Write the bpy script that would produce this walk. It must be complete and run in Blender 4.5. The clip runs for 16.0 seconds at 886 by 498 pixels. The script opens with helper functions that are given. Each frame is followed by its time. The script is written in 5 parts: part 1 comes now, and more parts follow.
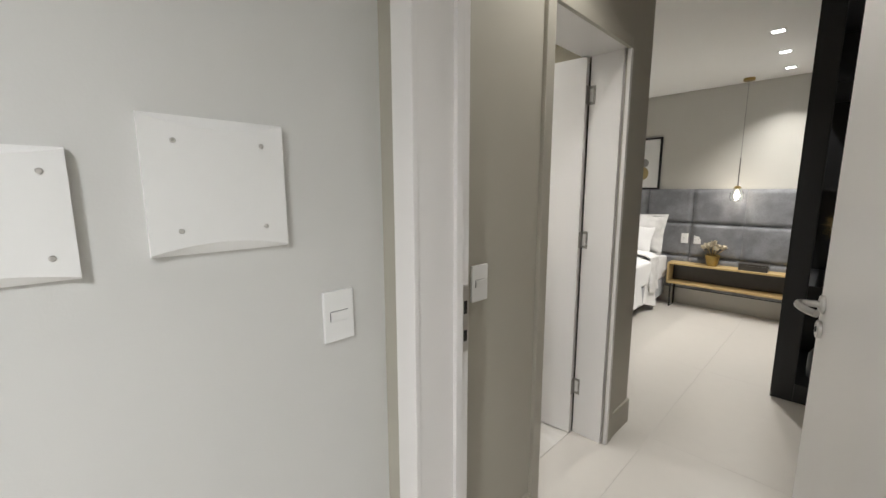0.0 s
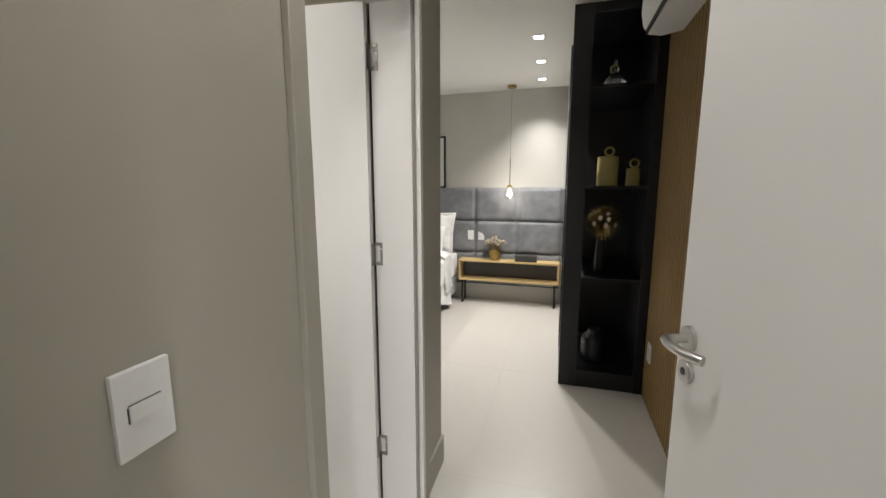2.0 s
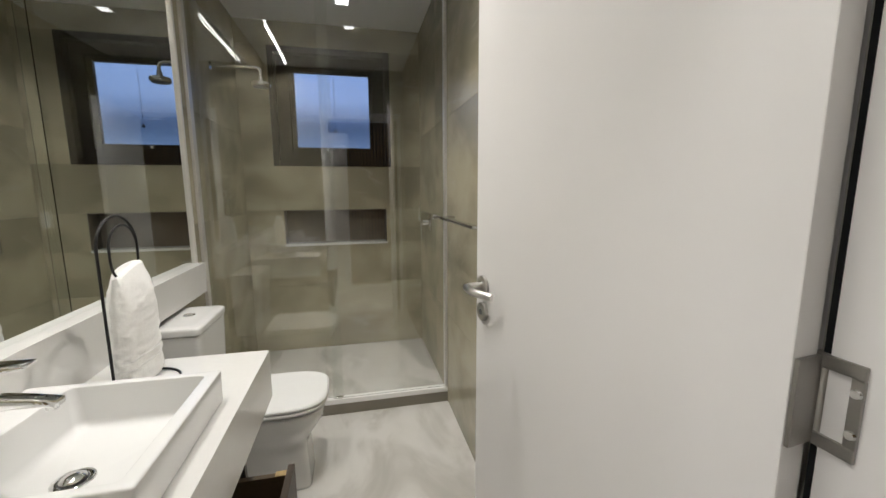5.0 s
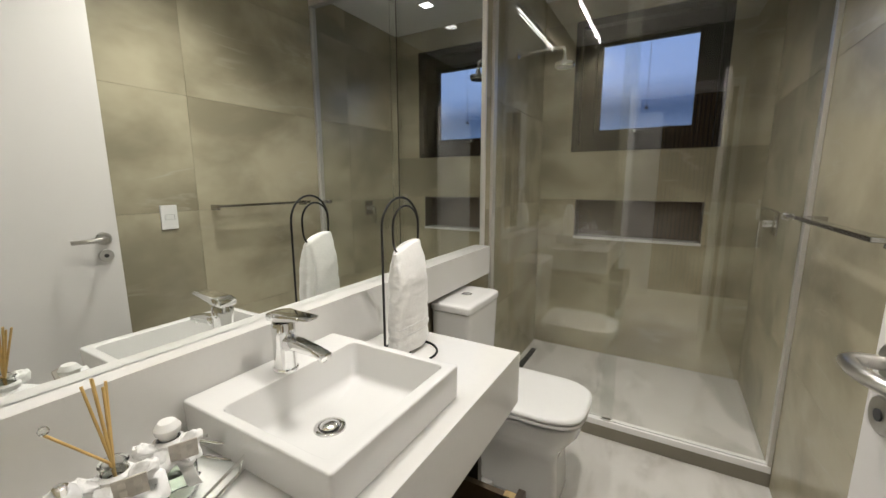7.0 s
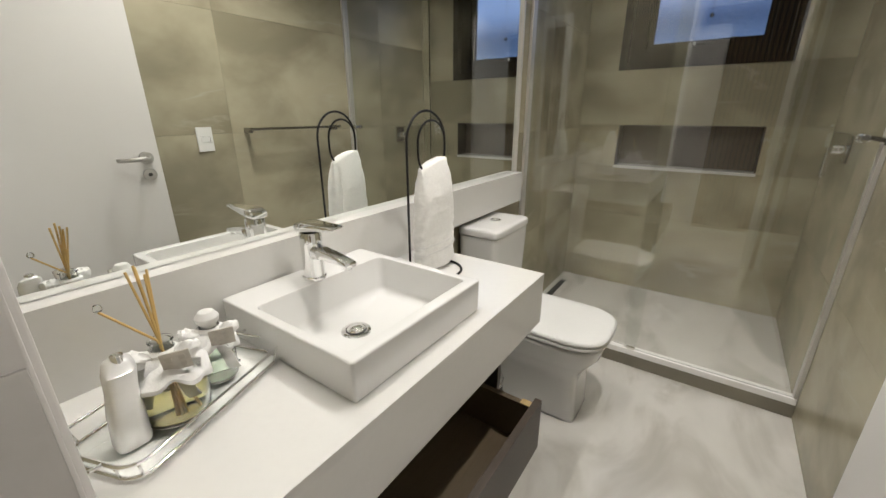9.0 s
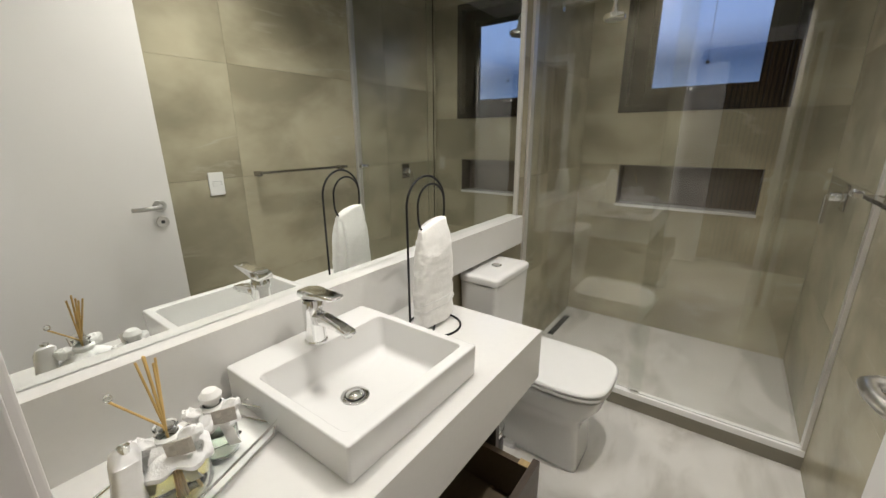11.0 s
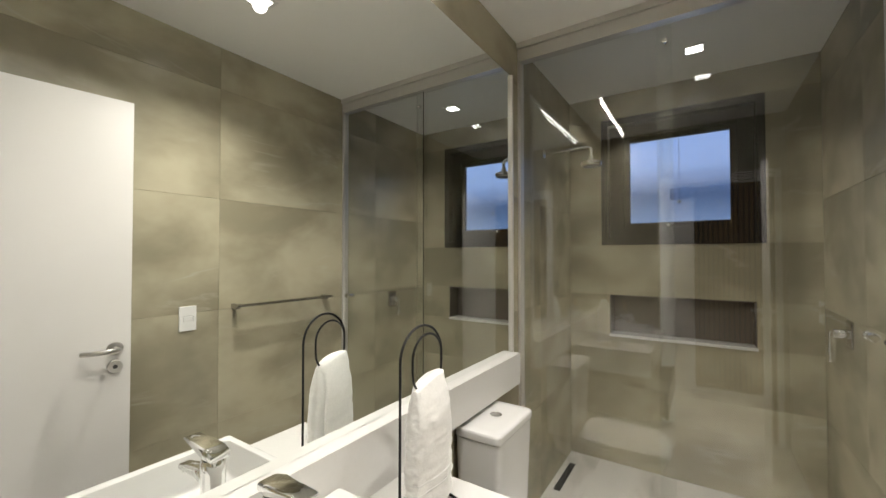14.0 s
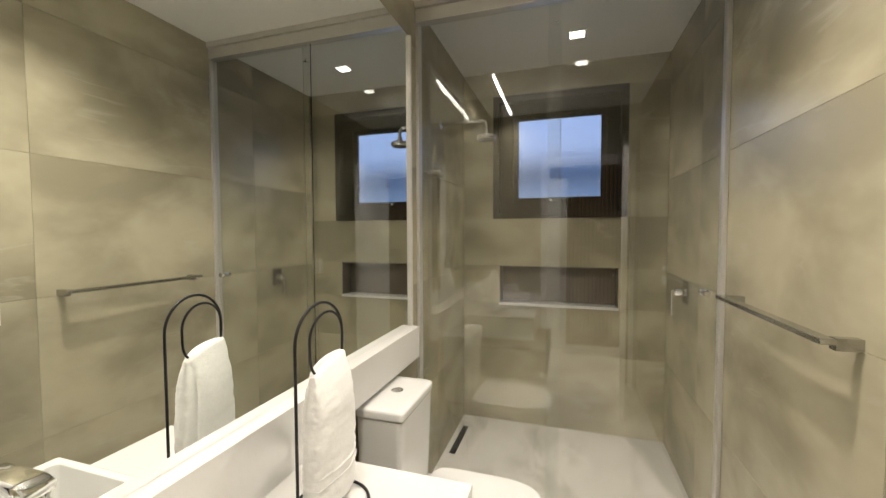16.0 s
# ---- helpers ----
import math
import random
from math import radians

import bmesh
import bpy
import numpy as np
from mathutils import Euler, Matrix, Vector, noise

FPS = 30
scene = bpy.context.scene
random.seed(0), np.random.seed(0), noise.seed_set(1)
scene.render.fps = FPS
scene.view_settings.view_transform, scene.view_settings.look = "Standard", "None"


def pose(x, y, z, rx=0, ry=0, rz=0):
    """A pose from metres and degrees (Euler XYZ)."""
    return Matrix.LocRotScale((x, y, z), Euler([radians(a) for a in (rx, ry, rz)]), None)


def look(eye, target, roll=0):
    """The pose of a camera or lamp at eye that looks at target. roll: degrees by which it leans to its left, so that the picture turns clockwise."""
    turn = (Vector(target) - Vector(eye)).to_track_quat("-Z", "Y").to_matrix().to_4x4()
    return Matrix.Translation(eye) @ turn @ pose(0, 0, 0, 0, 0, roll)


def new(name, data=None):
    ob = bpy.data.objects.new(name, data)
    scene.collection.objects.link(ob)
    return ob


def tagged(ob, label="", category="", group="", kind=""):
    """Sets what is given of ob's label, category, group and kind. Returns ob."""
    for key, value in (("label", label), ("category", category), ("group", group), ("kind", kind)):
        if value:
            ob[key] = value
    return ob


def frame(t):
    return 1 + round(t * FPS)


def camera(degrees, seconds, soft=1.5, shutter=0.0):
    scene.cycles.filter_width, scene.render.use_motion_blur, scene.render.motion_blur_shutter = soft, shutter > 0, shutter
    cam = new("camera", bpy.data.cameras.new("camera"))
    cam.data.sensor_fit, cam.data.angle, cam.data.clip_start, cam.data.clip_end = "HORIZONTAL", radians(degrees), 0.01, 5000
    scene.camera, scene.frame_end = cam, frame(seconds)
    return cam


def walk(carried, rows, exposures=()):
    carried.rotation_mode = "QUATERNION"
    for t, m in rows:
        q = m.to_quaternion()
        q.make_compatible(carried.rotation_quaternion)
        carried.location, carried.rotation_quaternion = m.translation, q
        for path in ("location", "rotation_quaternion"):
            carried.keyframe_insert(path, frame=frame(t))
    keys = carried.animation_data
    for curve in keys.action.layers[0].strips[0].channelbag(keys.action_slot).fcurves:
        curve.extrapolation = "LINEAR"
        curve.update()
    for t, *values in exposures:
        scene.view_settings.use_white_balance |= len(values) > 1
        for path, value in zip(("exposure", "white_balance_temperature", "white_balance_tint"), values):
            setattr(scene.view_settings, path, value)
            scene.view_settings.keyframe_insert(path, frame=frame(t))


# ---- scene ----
cam = camera(97.3, 16.0)
PATH = [
    (0, (0.062, 0.0, 1.418), (-1.355, 1.379, 1.117), -0.1),
    (0.5, (-0.033, 0.125, 1.411), (-1.183, 1.735, 1.114), -0.2),
    (1, (-0.15, 0.218, 1.41), (-1.035, 1.986, 1.107), -0.1),
    (1.5, (-0.194, 0.404, 1.408), (-0.855, 2.267, 1.102), 0.0),
    (2, (-0.22, 0.596, 1.407), (-0.777, 2.492, 1.102), -0.1),
    (2.5, (-0.274, 0.833, 1.387), (-0.852, 2.724, 1.084), -0.2),
    (3, (-0.331, 1.024, 1.395), (-1.063, 2.86, 1.093), -0.4),
    (3.5, (-0.364, 1.24, 1.383), (-1.445, 2.896, 1.081), -0.2),
    (4, (-0.422, 1.391, 1.369), (-1.882, 2.725, 1.072), -0.1),
    (4.5, (-0.554, 1.506, 1.36), (-2.305, 2.427, 1.066), 0.4),
    (5, (-0.665, 1.594, 1.348), (-2.595, 2.027, 1.051), -0.3),
    (5.2, (-0.699, 1.629, 1.348), (-2.662, 1.859, 1.043), -0.0),
    (7.3, (-0.938, 1.654, 1.324), (-2.593, 0.594, 0.957), -0.2),
    (7.5, (-0.932, 1.658, 1.319), (-2.563, 0.572, 0.919), -0.2),
    (8, (-0.932, 1.663, 1.296), (-2.528, 0.563, 0.804), -0.4),
    (8.5, (-0.938, 1.67, 1.282), (-2.495, 0.573, 0.669), -0.4),
    (8.7, (-0.942, 1.671, 1.274), (-2.487, 0.585, 0.617), -0.2),
    (10.8, (-0.947, 1.679, 1.388), (-2.49, 0.559, 0.784), -0.6),
    (11, (-0.959, 1.688, 1.395), (-2.511, 0.556, 0.84), -0.3),
    (11.5, (-0.971, 1.69, 1.408), (-2.548, 0.531, 0.996), -0.3),
    (12, (-0.98, 1.681, 1.429), (-2.574, 0.506, 1.153), -0.2),
    (12.5, (-0.98, 1.685, 1.451), (-2.577, 0.49, 1.3), -0.1),
    (13, (-0.973, 1.673, 1.457), (-2.573, 0.474, 1.418), -0.0),
    (13.5, (-1.001, 1.635, 1.459), (-2.615, 0.454, 1.479), 0.1),
    (14, (-1.036, 1.583, 1.465), (-2.702, 0.478, 1.502), -0.0),
    (14.5, (-1.049, 1.554, 1.469), (-2.807, 0.601, 1.507), 0.0),
    (15, (-1.077, 1.54, 1.472), (-2.917, 0.757, 1.5), -0.0),
    (15.5, (-1.088, 1.515, 1.462), (-2.973, 0.849, 1.457), -0.1),
    (16, (-1.095, 1.511, 1.445), (-3.0, 0.909, 1.359), -0.2),
]
walk(cam, [(t, look(eye, target, roll)) for t, eye, target, roll in PATH],
     exposures=[(0.0, 0.0, 6050, 10), (1.0, 0.16, 6050, 10), (4.0, 0.18, 5920, 10), (5.0, 0.0, 6050, 10), (7.5, -0.01, 6180, 10), (12.0, 0.0, 6150, 10), (14.0, 0.19, 6280, 10), (15.0, 0.38, 6390, 10), (16.0, 0.42, 6690, 10)])

# ---- light and exposure ----
world = bpy.data.worlds.new("dusk")
scene.world = world
world.use_nodes = True
sky = world.node_tree.nodes.new("ShaderNodeTexSky")
sky.sky_type, sky.sun_disc = "NISHITA", False
sky.sun_elevation, sky.sun_rotation = radians(2.0), radians(200)
world.node_tree.nodes["Background"].inputs["Strength"].default_value = 0.05
world.node_tree.links.new(sky.outputs["Color"], world.node_tree.nodes["Background"].inputs["Color"])


def lamp(name, kind, place, watts, colour, size=0.06, spot=100, blend=0.6, size_y=None, aim=(0, 0, -1)):
    data = bpy.data.lights.new(name, kind)
    data.energy, data.color = watts, colour
    if kind == "AREA":
        data.size = size
        if size_y:
            data.shape, data.size_y = "RECTANGLE", size_y
    else:
        data.shadow_soft_size = size
    if kind == "SPOT":
        data.spot_size, data.spot_blend = radians(spot), blend
    ob = new(name, data)
    ob.matrix_world = look(place, Vector(place) + Vector(aim))
    return ob


WARM, NEUTRAL, COOL = (1.0, 0.86, 0.68), (1.0, 0.93, 0.83), (1.0, 0.97, 0.93)
BED_SPOTS = [(-0.414, 3.87), (-0.424, 4.47), (-0.436, 5.07), (-2.6, 3.87), (-2.6, 5.07)]
BATH_SPOTS = [(-2.0, 1.60), (-3.53, 1.56)]
HALL_SPOTS = [(0.45, -1.1)]
# added fill light, out of view, that brightens the corridor and entry door
CORRIDOR_FILL = [(-0.50, 1.30)]
for x, y in BED_SPOTS:
    lamp("bedroom_spot", "SPOT", (x, y, 2.535), 90 if y < 5 else 70, NEUTRAL, 0.018, 124 if y < 5 else 104, 1.0)
for x, y in BATH_SPOTS:
    lamp("bathroom_spot", "SPOT", (x, y, 2.564), 72 if x > -3 else 15, NEUTRAL, 0.03, 122 if x > -3 else 108, 1.0)
for x, y in HALL_SPOTS:
    lamp("hall_spot", "SPOT", (x, y, 2.53), 300, COOL, 0.10, 160, 1.0)
for x, y in CORRIDOR_FILL:
    lamp("corridor_fill", "SPOT", (x, y, 2.53), 28, NEUTRAL, 0.05, 150, 1.0)
strip = lamp("strip_lamp", "AREA", (-1.565, 1.0, 2.548), 11.0, NEUTRAL, 0.97, size_y=0.008)
strip.data.spread = radians(150)
lamp("pendant_lamp", "POINT", (-0.772, 5.25, 1.345), 1.4, WARM, 0.03)

# ---- materials ----


def make_mat(name, colour, rough=0.5, metal=0.0, grain=0.0, scale=8.0, stain=0.0, stain_scale=1.5, bump=0.0, bump_scale=60.0,
             stretch=(1, 1, 1), second=None, coat=0.0, spec=0.5, per_object=0.0, sheen=0.0, rough_var=0.0, warp=0.0, band=(0.22, 0.78)):
    m = bpy.data.materials.new(name)
    m.use_nodes = True
    nt = m.node_tree
    b = nt.nodes["Principled BSDF"]
    b.inputs["Roughness"].default_value, b.inputs["Metallic"].default_value = rough, metal
    b.inputs["Coat Weight"].default_value, b.inputs["Specular IOR Level"].default_value = coat, spec
    b.inputs["Sheen Weight"].default_value = sheen
    tc = nt.nodes.new("ShaderNodeTexCoord")
    mp = nt.nodes.new("ShaderNodeMapping")
    mp.inputs["Scale"].default_value = stretch
    nt.links.new(tc.outputs["Object"], mp.inputs["Vector"])
    vec = mp.outputs["Vector"]
    if per_object:
        oi = nt.nodes.new("ShaderNodeObjectInfo")
        add = nt.nodes.new("ShaderNodeVectorMath")
        mul = nt.nodes.new("ShaderNodeMath")
        mul.operation, mul.inputs[1].default_value = "MULTIPLY", 37.0
        nt.links.new(oi.outputs["Random"], mul.inputs[0])
        nt.links.new(vec, add.inputs[0])
        nt.links.new(mul.outputs[0], add.inputs[1])
        vec = add.outputs["Vector"]
    col = nt.nodes.new("ShaderNodeRGB")
    col.outputs[0].default_value = (*colour, 1)
    out = col.outputs[0]

    def layer(sc, amount, detail, other, lo, hi):
        n = nt.nodes.new("ShaderNodeTexNoise")
        n.inputs["Scale"].default_value, n.inputs["Detail"].default_value = sc, detail
        nt.links.new(vec, n.inputs["Vector"])
        r = nt.nodes.new("ShaderNodeMapRange")
        r.inputs["From Min"].default_value, r.inputs["From Max"].default_value = lo, hi
        r.inputs["To Max"].default_value = amount
        r.interpolation_type = "SMOOTHSTEP"
        nt.links.new(n.outputs["Fac"], r.inputs["Value"])
        mix = nt.nodes.new("ShaderNodeMix")
        mix.data_type = "RGBA"
        nt.links.new(r.outputs["Result"], mix.inputs["Factor"])
        nt.links.new(out, mix.inputs["A"])
        mix.inputs["B"].default_value = (*other, 1)
        return mix.outputs["Result"], n

    second = second or tuple(c * 0.55 for c in colour)
    if stain:
        out, sn = layer(stain_scale, stain, 4, second, *band)
        sn.inputs["Distortion"].default_value, sn.inputs["Roughness"].default_value = warp, 0.5
        if rough_var:
            rr = nt.nodes.new("ShaderNodeMapRange")
            rr.inputs["To Min"].default_value, rr.inputs["To Max"].default_value = rough - rough_var, rough + rough_var
            nt.links.new(sn.outputs["Fac"], rr.inputs["Value"])
            nt.links.new(rr.outputs["Result"], b.inputs["Roughness"])
    if grain:
        out, _ = layer(scale, grain, 8, tuple(c * 0.6 for c in colour), 0.4, 0.75)
    nt.links.new(out, b.inputs["Base Color"])
    if bump:
        n = nt.nodes.new("ShaderNodeTexNoise")
        n.inputs["Scale"].default_value, n.inputs["Detail"].default_value = bump_scale, 5
        nt.links.new(vec, n.inputs["Vector"])
        bp = nt.nodes.new("ShaderNodeBump")
        bp.inputs["Strength"].default_value, bp.inputs["Distance"].default_value = bump, 0.004
        nt.links.new(n.outputs["Fac"], bp.inputs["Height"])
        nt.links.new(bp.outputs["Normal"], b.inputs["Normal"])
    return m


def glow_mat(name, colour, strength):
    m = bpy.data.materials.new(name)
    m.use_nodes = True
    b = m.node_tree.nodes["Principled BSDF"]
    b.inputs["Base Color"].default_value = (*colour, 1)
    b.inputs["Emission Color"].default_value = (*colour, 1)
    b.inputs["Emission Strength"].default_value = strength
    return m


def glass_mat(name, colour, rough=0.0, ior=1.45):
    m = bpy.data.materials.new(name)
    m.use_nodes = True
    b = m.node_tree.nodes["Principled BSDF"]
    b.inputs["Base Color"].default_value = (*colour, 1)
    b.inputs["Transmission Weight"].default_value = 1.0
    b.inputs["Roughness"].default_value, b.inputs["IOR"].default_value = rough, ior
    return m


PAINT_HALL = make_mat("hall_paint", (0.60, 0.595, 0.57), 0.55, grain=0.06, scale=3, bump=0.06, bump_scale=180)
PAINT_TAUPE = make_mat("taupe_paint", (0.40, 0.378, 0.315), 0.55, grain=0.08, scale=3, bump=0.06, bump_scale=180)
PAINT_BED = make_mat("bedroom_paint", (0.53, 0.515, 0.47), 0.6, grain=0.08, scale=3, bump=0.06, bump_scale=180)
CEILING = make_mat("ceiling_paint", (0.88, 0.87, 0.84), 0.7, grain=0.04, scale=2, bump=0.04, bump_scale=120)
WHITE_LACQUER = make_mat("white_lacquer", (0.74, 0.72, 0.70), 0.32, grain=0.03, scale=4, bump=0.03, bump_scale=90)
WHITE_PLASTIC = make_mat("white_plastic", (0.76, 0.755, 0.735), 0.35, grain=0.03, scale=30)
CERAMIC = make_mat("white_ceramic", (0.72, 0.715, 0.70), 0.08, grain=0.02, scale=10, coat=0.4)
QUARTZ = make_mat("white_quartz", (0.69, 0.68, 0.655), 0.16, grain=0.04, scale=60)
FLOOR_STONE = make_mat("satin_porcelain", (0.60, 0.57, 0.52), 0.30, stain=0.22, stain_scale=0.9, second=(0.555, 0.525, 0.475), grain=0.04, scale=14, rough_var=0.05)
BATH_STONE = make_mat("veined_porcelain", (0.67, 0.65, 0.61), 0.20, stain=0.85, stain_scale=2.4, second=(0.45, 0.43, 0.385), grain=0.16, scale=6, stretch=(0.7, 1.3, 1), warp=0.9, band=(0.42, 0.68), per_object=1, rough_var=0.06)
WALL_STONE = make_mat("taupe_porcelain", (0.46, 0.418, 0.30), 0.24, stain=0.9, stain_scale=2.4, second=(0.252, 0.224, 0.152), stretch=(0.8, 0.8, 1.15), band=(0.34, 0.68), grain=0.3, scale=5, bump=0.05, bump_scale=25, per_object=1, rough_var=0.06, warp=0.25, spec=0.7)


def add_veins(m, colour, amount, scale=1.3):
    """Thin pale wisps that run aslant and come and go, laid over a stone's own colour."""
    nt = m.node_tree
    b = nt.nodes["Principled BSDF"]
    base = b.inputs["Base Color"].links[0].from_socket
    first = [n for n in nt.nodes if n.type == "TEX_NOISE"][0]
    src = first.inputs["Vector"].links[0].from_socket
    mp = nt.nodes.new("ShaderNodeMapping")
    mp.inputs["Rotation"].default_value = (radians(48), radians(-35), radians(20))
    mp.inputs["Scale"].default_value = (1.0, 1.0, 3.2)
    nt.links.new(src, mp.inputs["Vector"])
    n1 = nt.nodes.new("ShaderNodeTexNoise")
    n1.inputs["Scale"].default_value, n1.inputs["Detail"].default_value, n1.inputs["Distortion"].default_value = scale, 6, 0.8
    nt.links.new(mp.outputs["Vector"], n1.inputs["Vector"])
    off = nt.nodes.new("ShaderNodeMath")
    off.operation, off.inputs[1].default_value = "SUBTRACT", 0.5
    nt.links.new(n1.outputs["Fac"], off.inputs[0])
    mag = nt.nodes.new("ShaderNodeMath")
    mag.operation = "ABSOLUTE"
    nt.links.new(off.outputs[0], mag.inputs[0])
    line = nt.nodes.new("ShaderNodeMapRange")
    line.inputs["From Min"].default_value, line.inputs["From Max"].default_value = 0.0, 0.022
    line.inputs["To Min"].default_value, line.inputs["To Max"].default_value = amount, 0.0
    nt.links.new(mag.outputs[0], line.inputs["Value"])
    n2 = nt.nodes.new("ShaderNodeTexNoise")
    n2.inputs["Scale"].default_value, n2.inputs["Detail"].default_value = 2.6, 3
    nt.links.new(src, n2.inputs["Vector"])
    gate = nt.nodes.new("ShaderNodeMapRange")
    gate.inputs["From Min"].default_value, gate.inputs["From Max"].default_value = 0.52, 0.68
    nt.links.new(n2.outputs["Fac"], gate.inputs["Value"])
    mul = nt.nodes.new("ShaderNodeMath")
    mul.operation = "MULTIPLY"
    nt.links.new(line.outputs["Result"], mul.inputs[0])
    nt.links.new(gate.outputs["Result"], mul.inputs[1])
    mix = nt.nodes.new("ShaderNodeMix")
    mix.data_type = "RGBA"
    nt.links.new(mul.outputs[0], mix.inputs["Factor"])
    nt.links.new(base, mix.inputs["A"])
    mix.inputs["B"].default_value = (*colour, 1)
    nt.links.new(mix.outputs["Result"], b.inputs["Base Color"])


add_veins(WALL_STONE, (0.54, 0.52, 0.44), 0.34)
add_veins(BATH_STONE, (0.82, 0.81, 0.78), 0.6, 0.8)
FLOOR_JOINT = make_mat("floor_joint", (0.55, 0.52, 0.47), 0.7, grain=0.1, scale=60)
GROUT = make_mat("grout", (0.25, 0.23, 0.18), 0.8, grain=0.2, scale=60)
RAIL_METAL = make_mat("dark_chrome", (0.52, 0.51, 0.49), 0.16, 1.0, grain=0.03, scale=20)
BRIGHT_SILVER = make_mat("bright_silver", (0.84, 0.84, 0.835), 0.26, 0.35, grain=0.1, scale=60, bump=0.05, bump_scale=120)
CHROME = make_mat("chrome", (0.83, 0.83, 0.82), 0.07, 1.0, grain=0.02, scale=20)
STEEL = make_mat("satin_steel", (0.60, 0.585, 0.56), 0.28, 1.0, grain=0.1, scale=40, bump=0.03, bump_scale=300)
DARK_STEEL = make_mat("dark_satin_steel", (0.34, 0.325, 0.30), 0.3, 0.9, grain=0.1, scale=40, bump=0.03, bump_scale=300)
ALU = make_mat("satin_aluminium", (0.64, 0.62, 0.585), 0.35, 0.55, grain=0.05, scale=30)
PALE_ALU = make_mat("pale_aluminium", (0.86, 0.85, 0.83), 0.3, 0.0, grain=0.05, scale=30)
BLACK_METAL = make_mat("black_metal", (0.012, 0.012, 0.012), 0.4, 0.3, grain=0.2, scale=60)
BLACK_LAC = make_mat("black_lacquer", (0.005, 0.005, 0.006), 0.42, grain=0.2, scale=12, bump=0.04, bump_scale=150)
BRONZE = make_mat("dark_bronze_aluminium", (0.006, 0.0045, 0.004), 0.55, 0.0, grain=0.2, scale=30, spec=0.2)
# brown porcelain, darkened so that the recess's shade is part of its colour
NICHE_SHADED = make_mat("shaded_niche_porcelain", (0.17, 0.145, 0.12), 0.35, stain=0.8, stain_scale=4, second=(0.09, 0.075, 0.062), grain=0.2, scale=9)
GREY_LAC = make_mat("grey_lacquer", (0.30, 0.30, 0.30), 0.14, grain=0.05, scale=6, coat=0.5)
# the wall's taupe porcelain in a darker copy, shade on the kerb included
KERB_SHADED = make_mat("shaded_kerb_porcelain", (0.24, 0.217, 0.17), 0.3, stain=0.6, stain_scale=4, second=(0.17, 0.152, 0.115), grain=0.2, scale=9)
OAK = make_mat("light_oak", (0.55, 0.40, 0.18), 0.45, grain=0.4, scale=10, stretch=(1, 12, 12), bump=0.1, bump_scale=40)
SLAT_WOOD = make_mat("slat_wood", (0.255, 0.16, 0.054), 0.5, grain=0.5, scale=9, stretch=(8, 8, 0.6), bump=0.15, bump_scale=40, per_object=1)
SLAT_BACK = make_mat("slat_backing", (0.06, 0.036, 0.014), 0.6, grain=0.4, scale=9, stretch=(8, 8, 0.6))
DARK_WOOD = make_mat("dark_veneer", (0.055, 0.040, 0.028), 0.45, grain=0.5, scale=10, stretch=(1, 10, 10), bump=0.08)
DRAWER_IN = make_mat("drawer_lining", (0.13, 0.095, 0.055), 0.5, grain=0.3, scale=14, stretch=(1, 8, 8))
VELVET = make_mat("grey_velvet", (0.135, 0.137, 0.147), 0.75, stain=0.85, stain_scale=7, second=(0.25, 0.254, 0.268), grain=0.3, scale=90, bump=0.2, bump_scale=220, sheen=0.6)
LINEN = make_mat("white_linen", (0.82, 0.815, 0.80), 0.8, grain=0.08, scale=200, stain=0.1, stain_scale=5, bump=0.25, bump_scale=220, sheen=0.2)
PRINT = make_mat("grey_print_cotton", (0.80, 0.79, 0.77), 0.8, stain=0.65, stain_scale=11, second=(0.52, 0.51, 0.49), grain=0.1, scale=200, bump=0.2, bump_scale=200)
TERRY = make_mat("white_terry", (0.84, 0.83, 0.805), 0.95, grain=0.12, scale=160, bump=0.35, bump_scale=320, sheen=0.5)
GOLD = make_mat("brushed_gold", (0.36, 0.26, 0.09), 0.38, 0.9, grain=0.25, scale=50, bump=0.06, bump_scale=200)
GOLD_MATT = make_mat("matt_gold_ceramic", (0.42, 0.35, 0.13), 0.45, 0.35, grain=0.2, scale=30, bump=0.06)
SMOKE = make_mat("smoked_wood", (0.055, 0.05, 0.045), 0.3, grain=0.3, scale=20)
PAPER = make_mat("print_paper", (0.78, 0.77, 0.74), 0.8, grain=0.05, scale=40)
REED = make_mat("reed", (0.62, 0.42, 0.15), 0.6, grain=0.4, scale=60)
# near-black that stands for the shade in the door's hinge gap
GAP_SHADE = make_mat("gap_shade_black", (0.006, 0.006, 0.006), 0.8, grain=0.2, scale=40, spec=0.2)
RUBBER = make_mat("grey_rubber", (0.07, 0.07, 0.07), 0.7, grain=0.2, scale=40)
AMBER_OIL = glass_mat("amber_oil", (0.97, 0.86, 0.42), 0.0, 1.38)
GREEN_SOAP = glass_mat("pale_green_soap", (0.82, 0.92, 0.80), 0.05, 1.38)
CLEAR = glass_mat("clear_glass", (0.96, 0.98, 0.96), 0.0, 1.45)
PANE = glass_mat("shower_glass", (0.935, 0.95, 0.935), 0.0, 1.74)
FROST = glass_mat("frosted_glass", (0.93, 0.95, 0.97), 0.22, 1.35)
MIRROR = make_mat("mirror_silver", (0.91, 0.93, 0.91), 0.0, 1.0)
MIRROR.node_tree.nodes["Principled BSDF"].inputs["Roughness"].default_value = 0.0
LED = glow_mat("led_strip", (1.0, 0.95, 0.86), 12.0)
LED_SPOT = glow_mat("led_spot", (1.0, 0.96, 0.90), 7.0)
BULB = glow_mat("pendant_bulb", (1.0, 0.85, 0.62), 1.5)

# ---- building helpers ----
ORG = {}


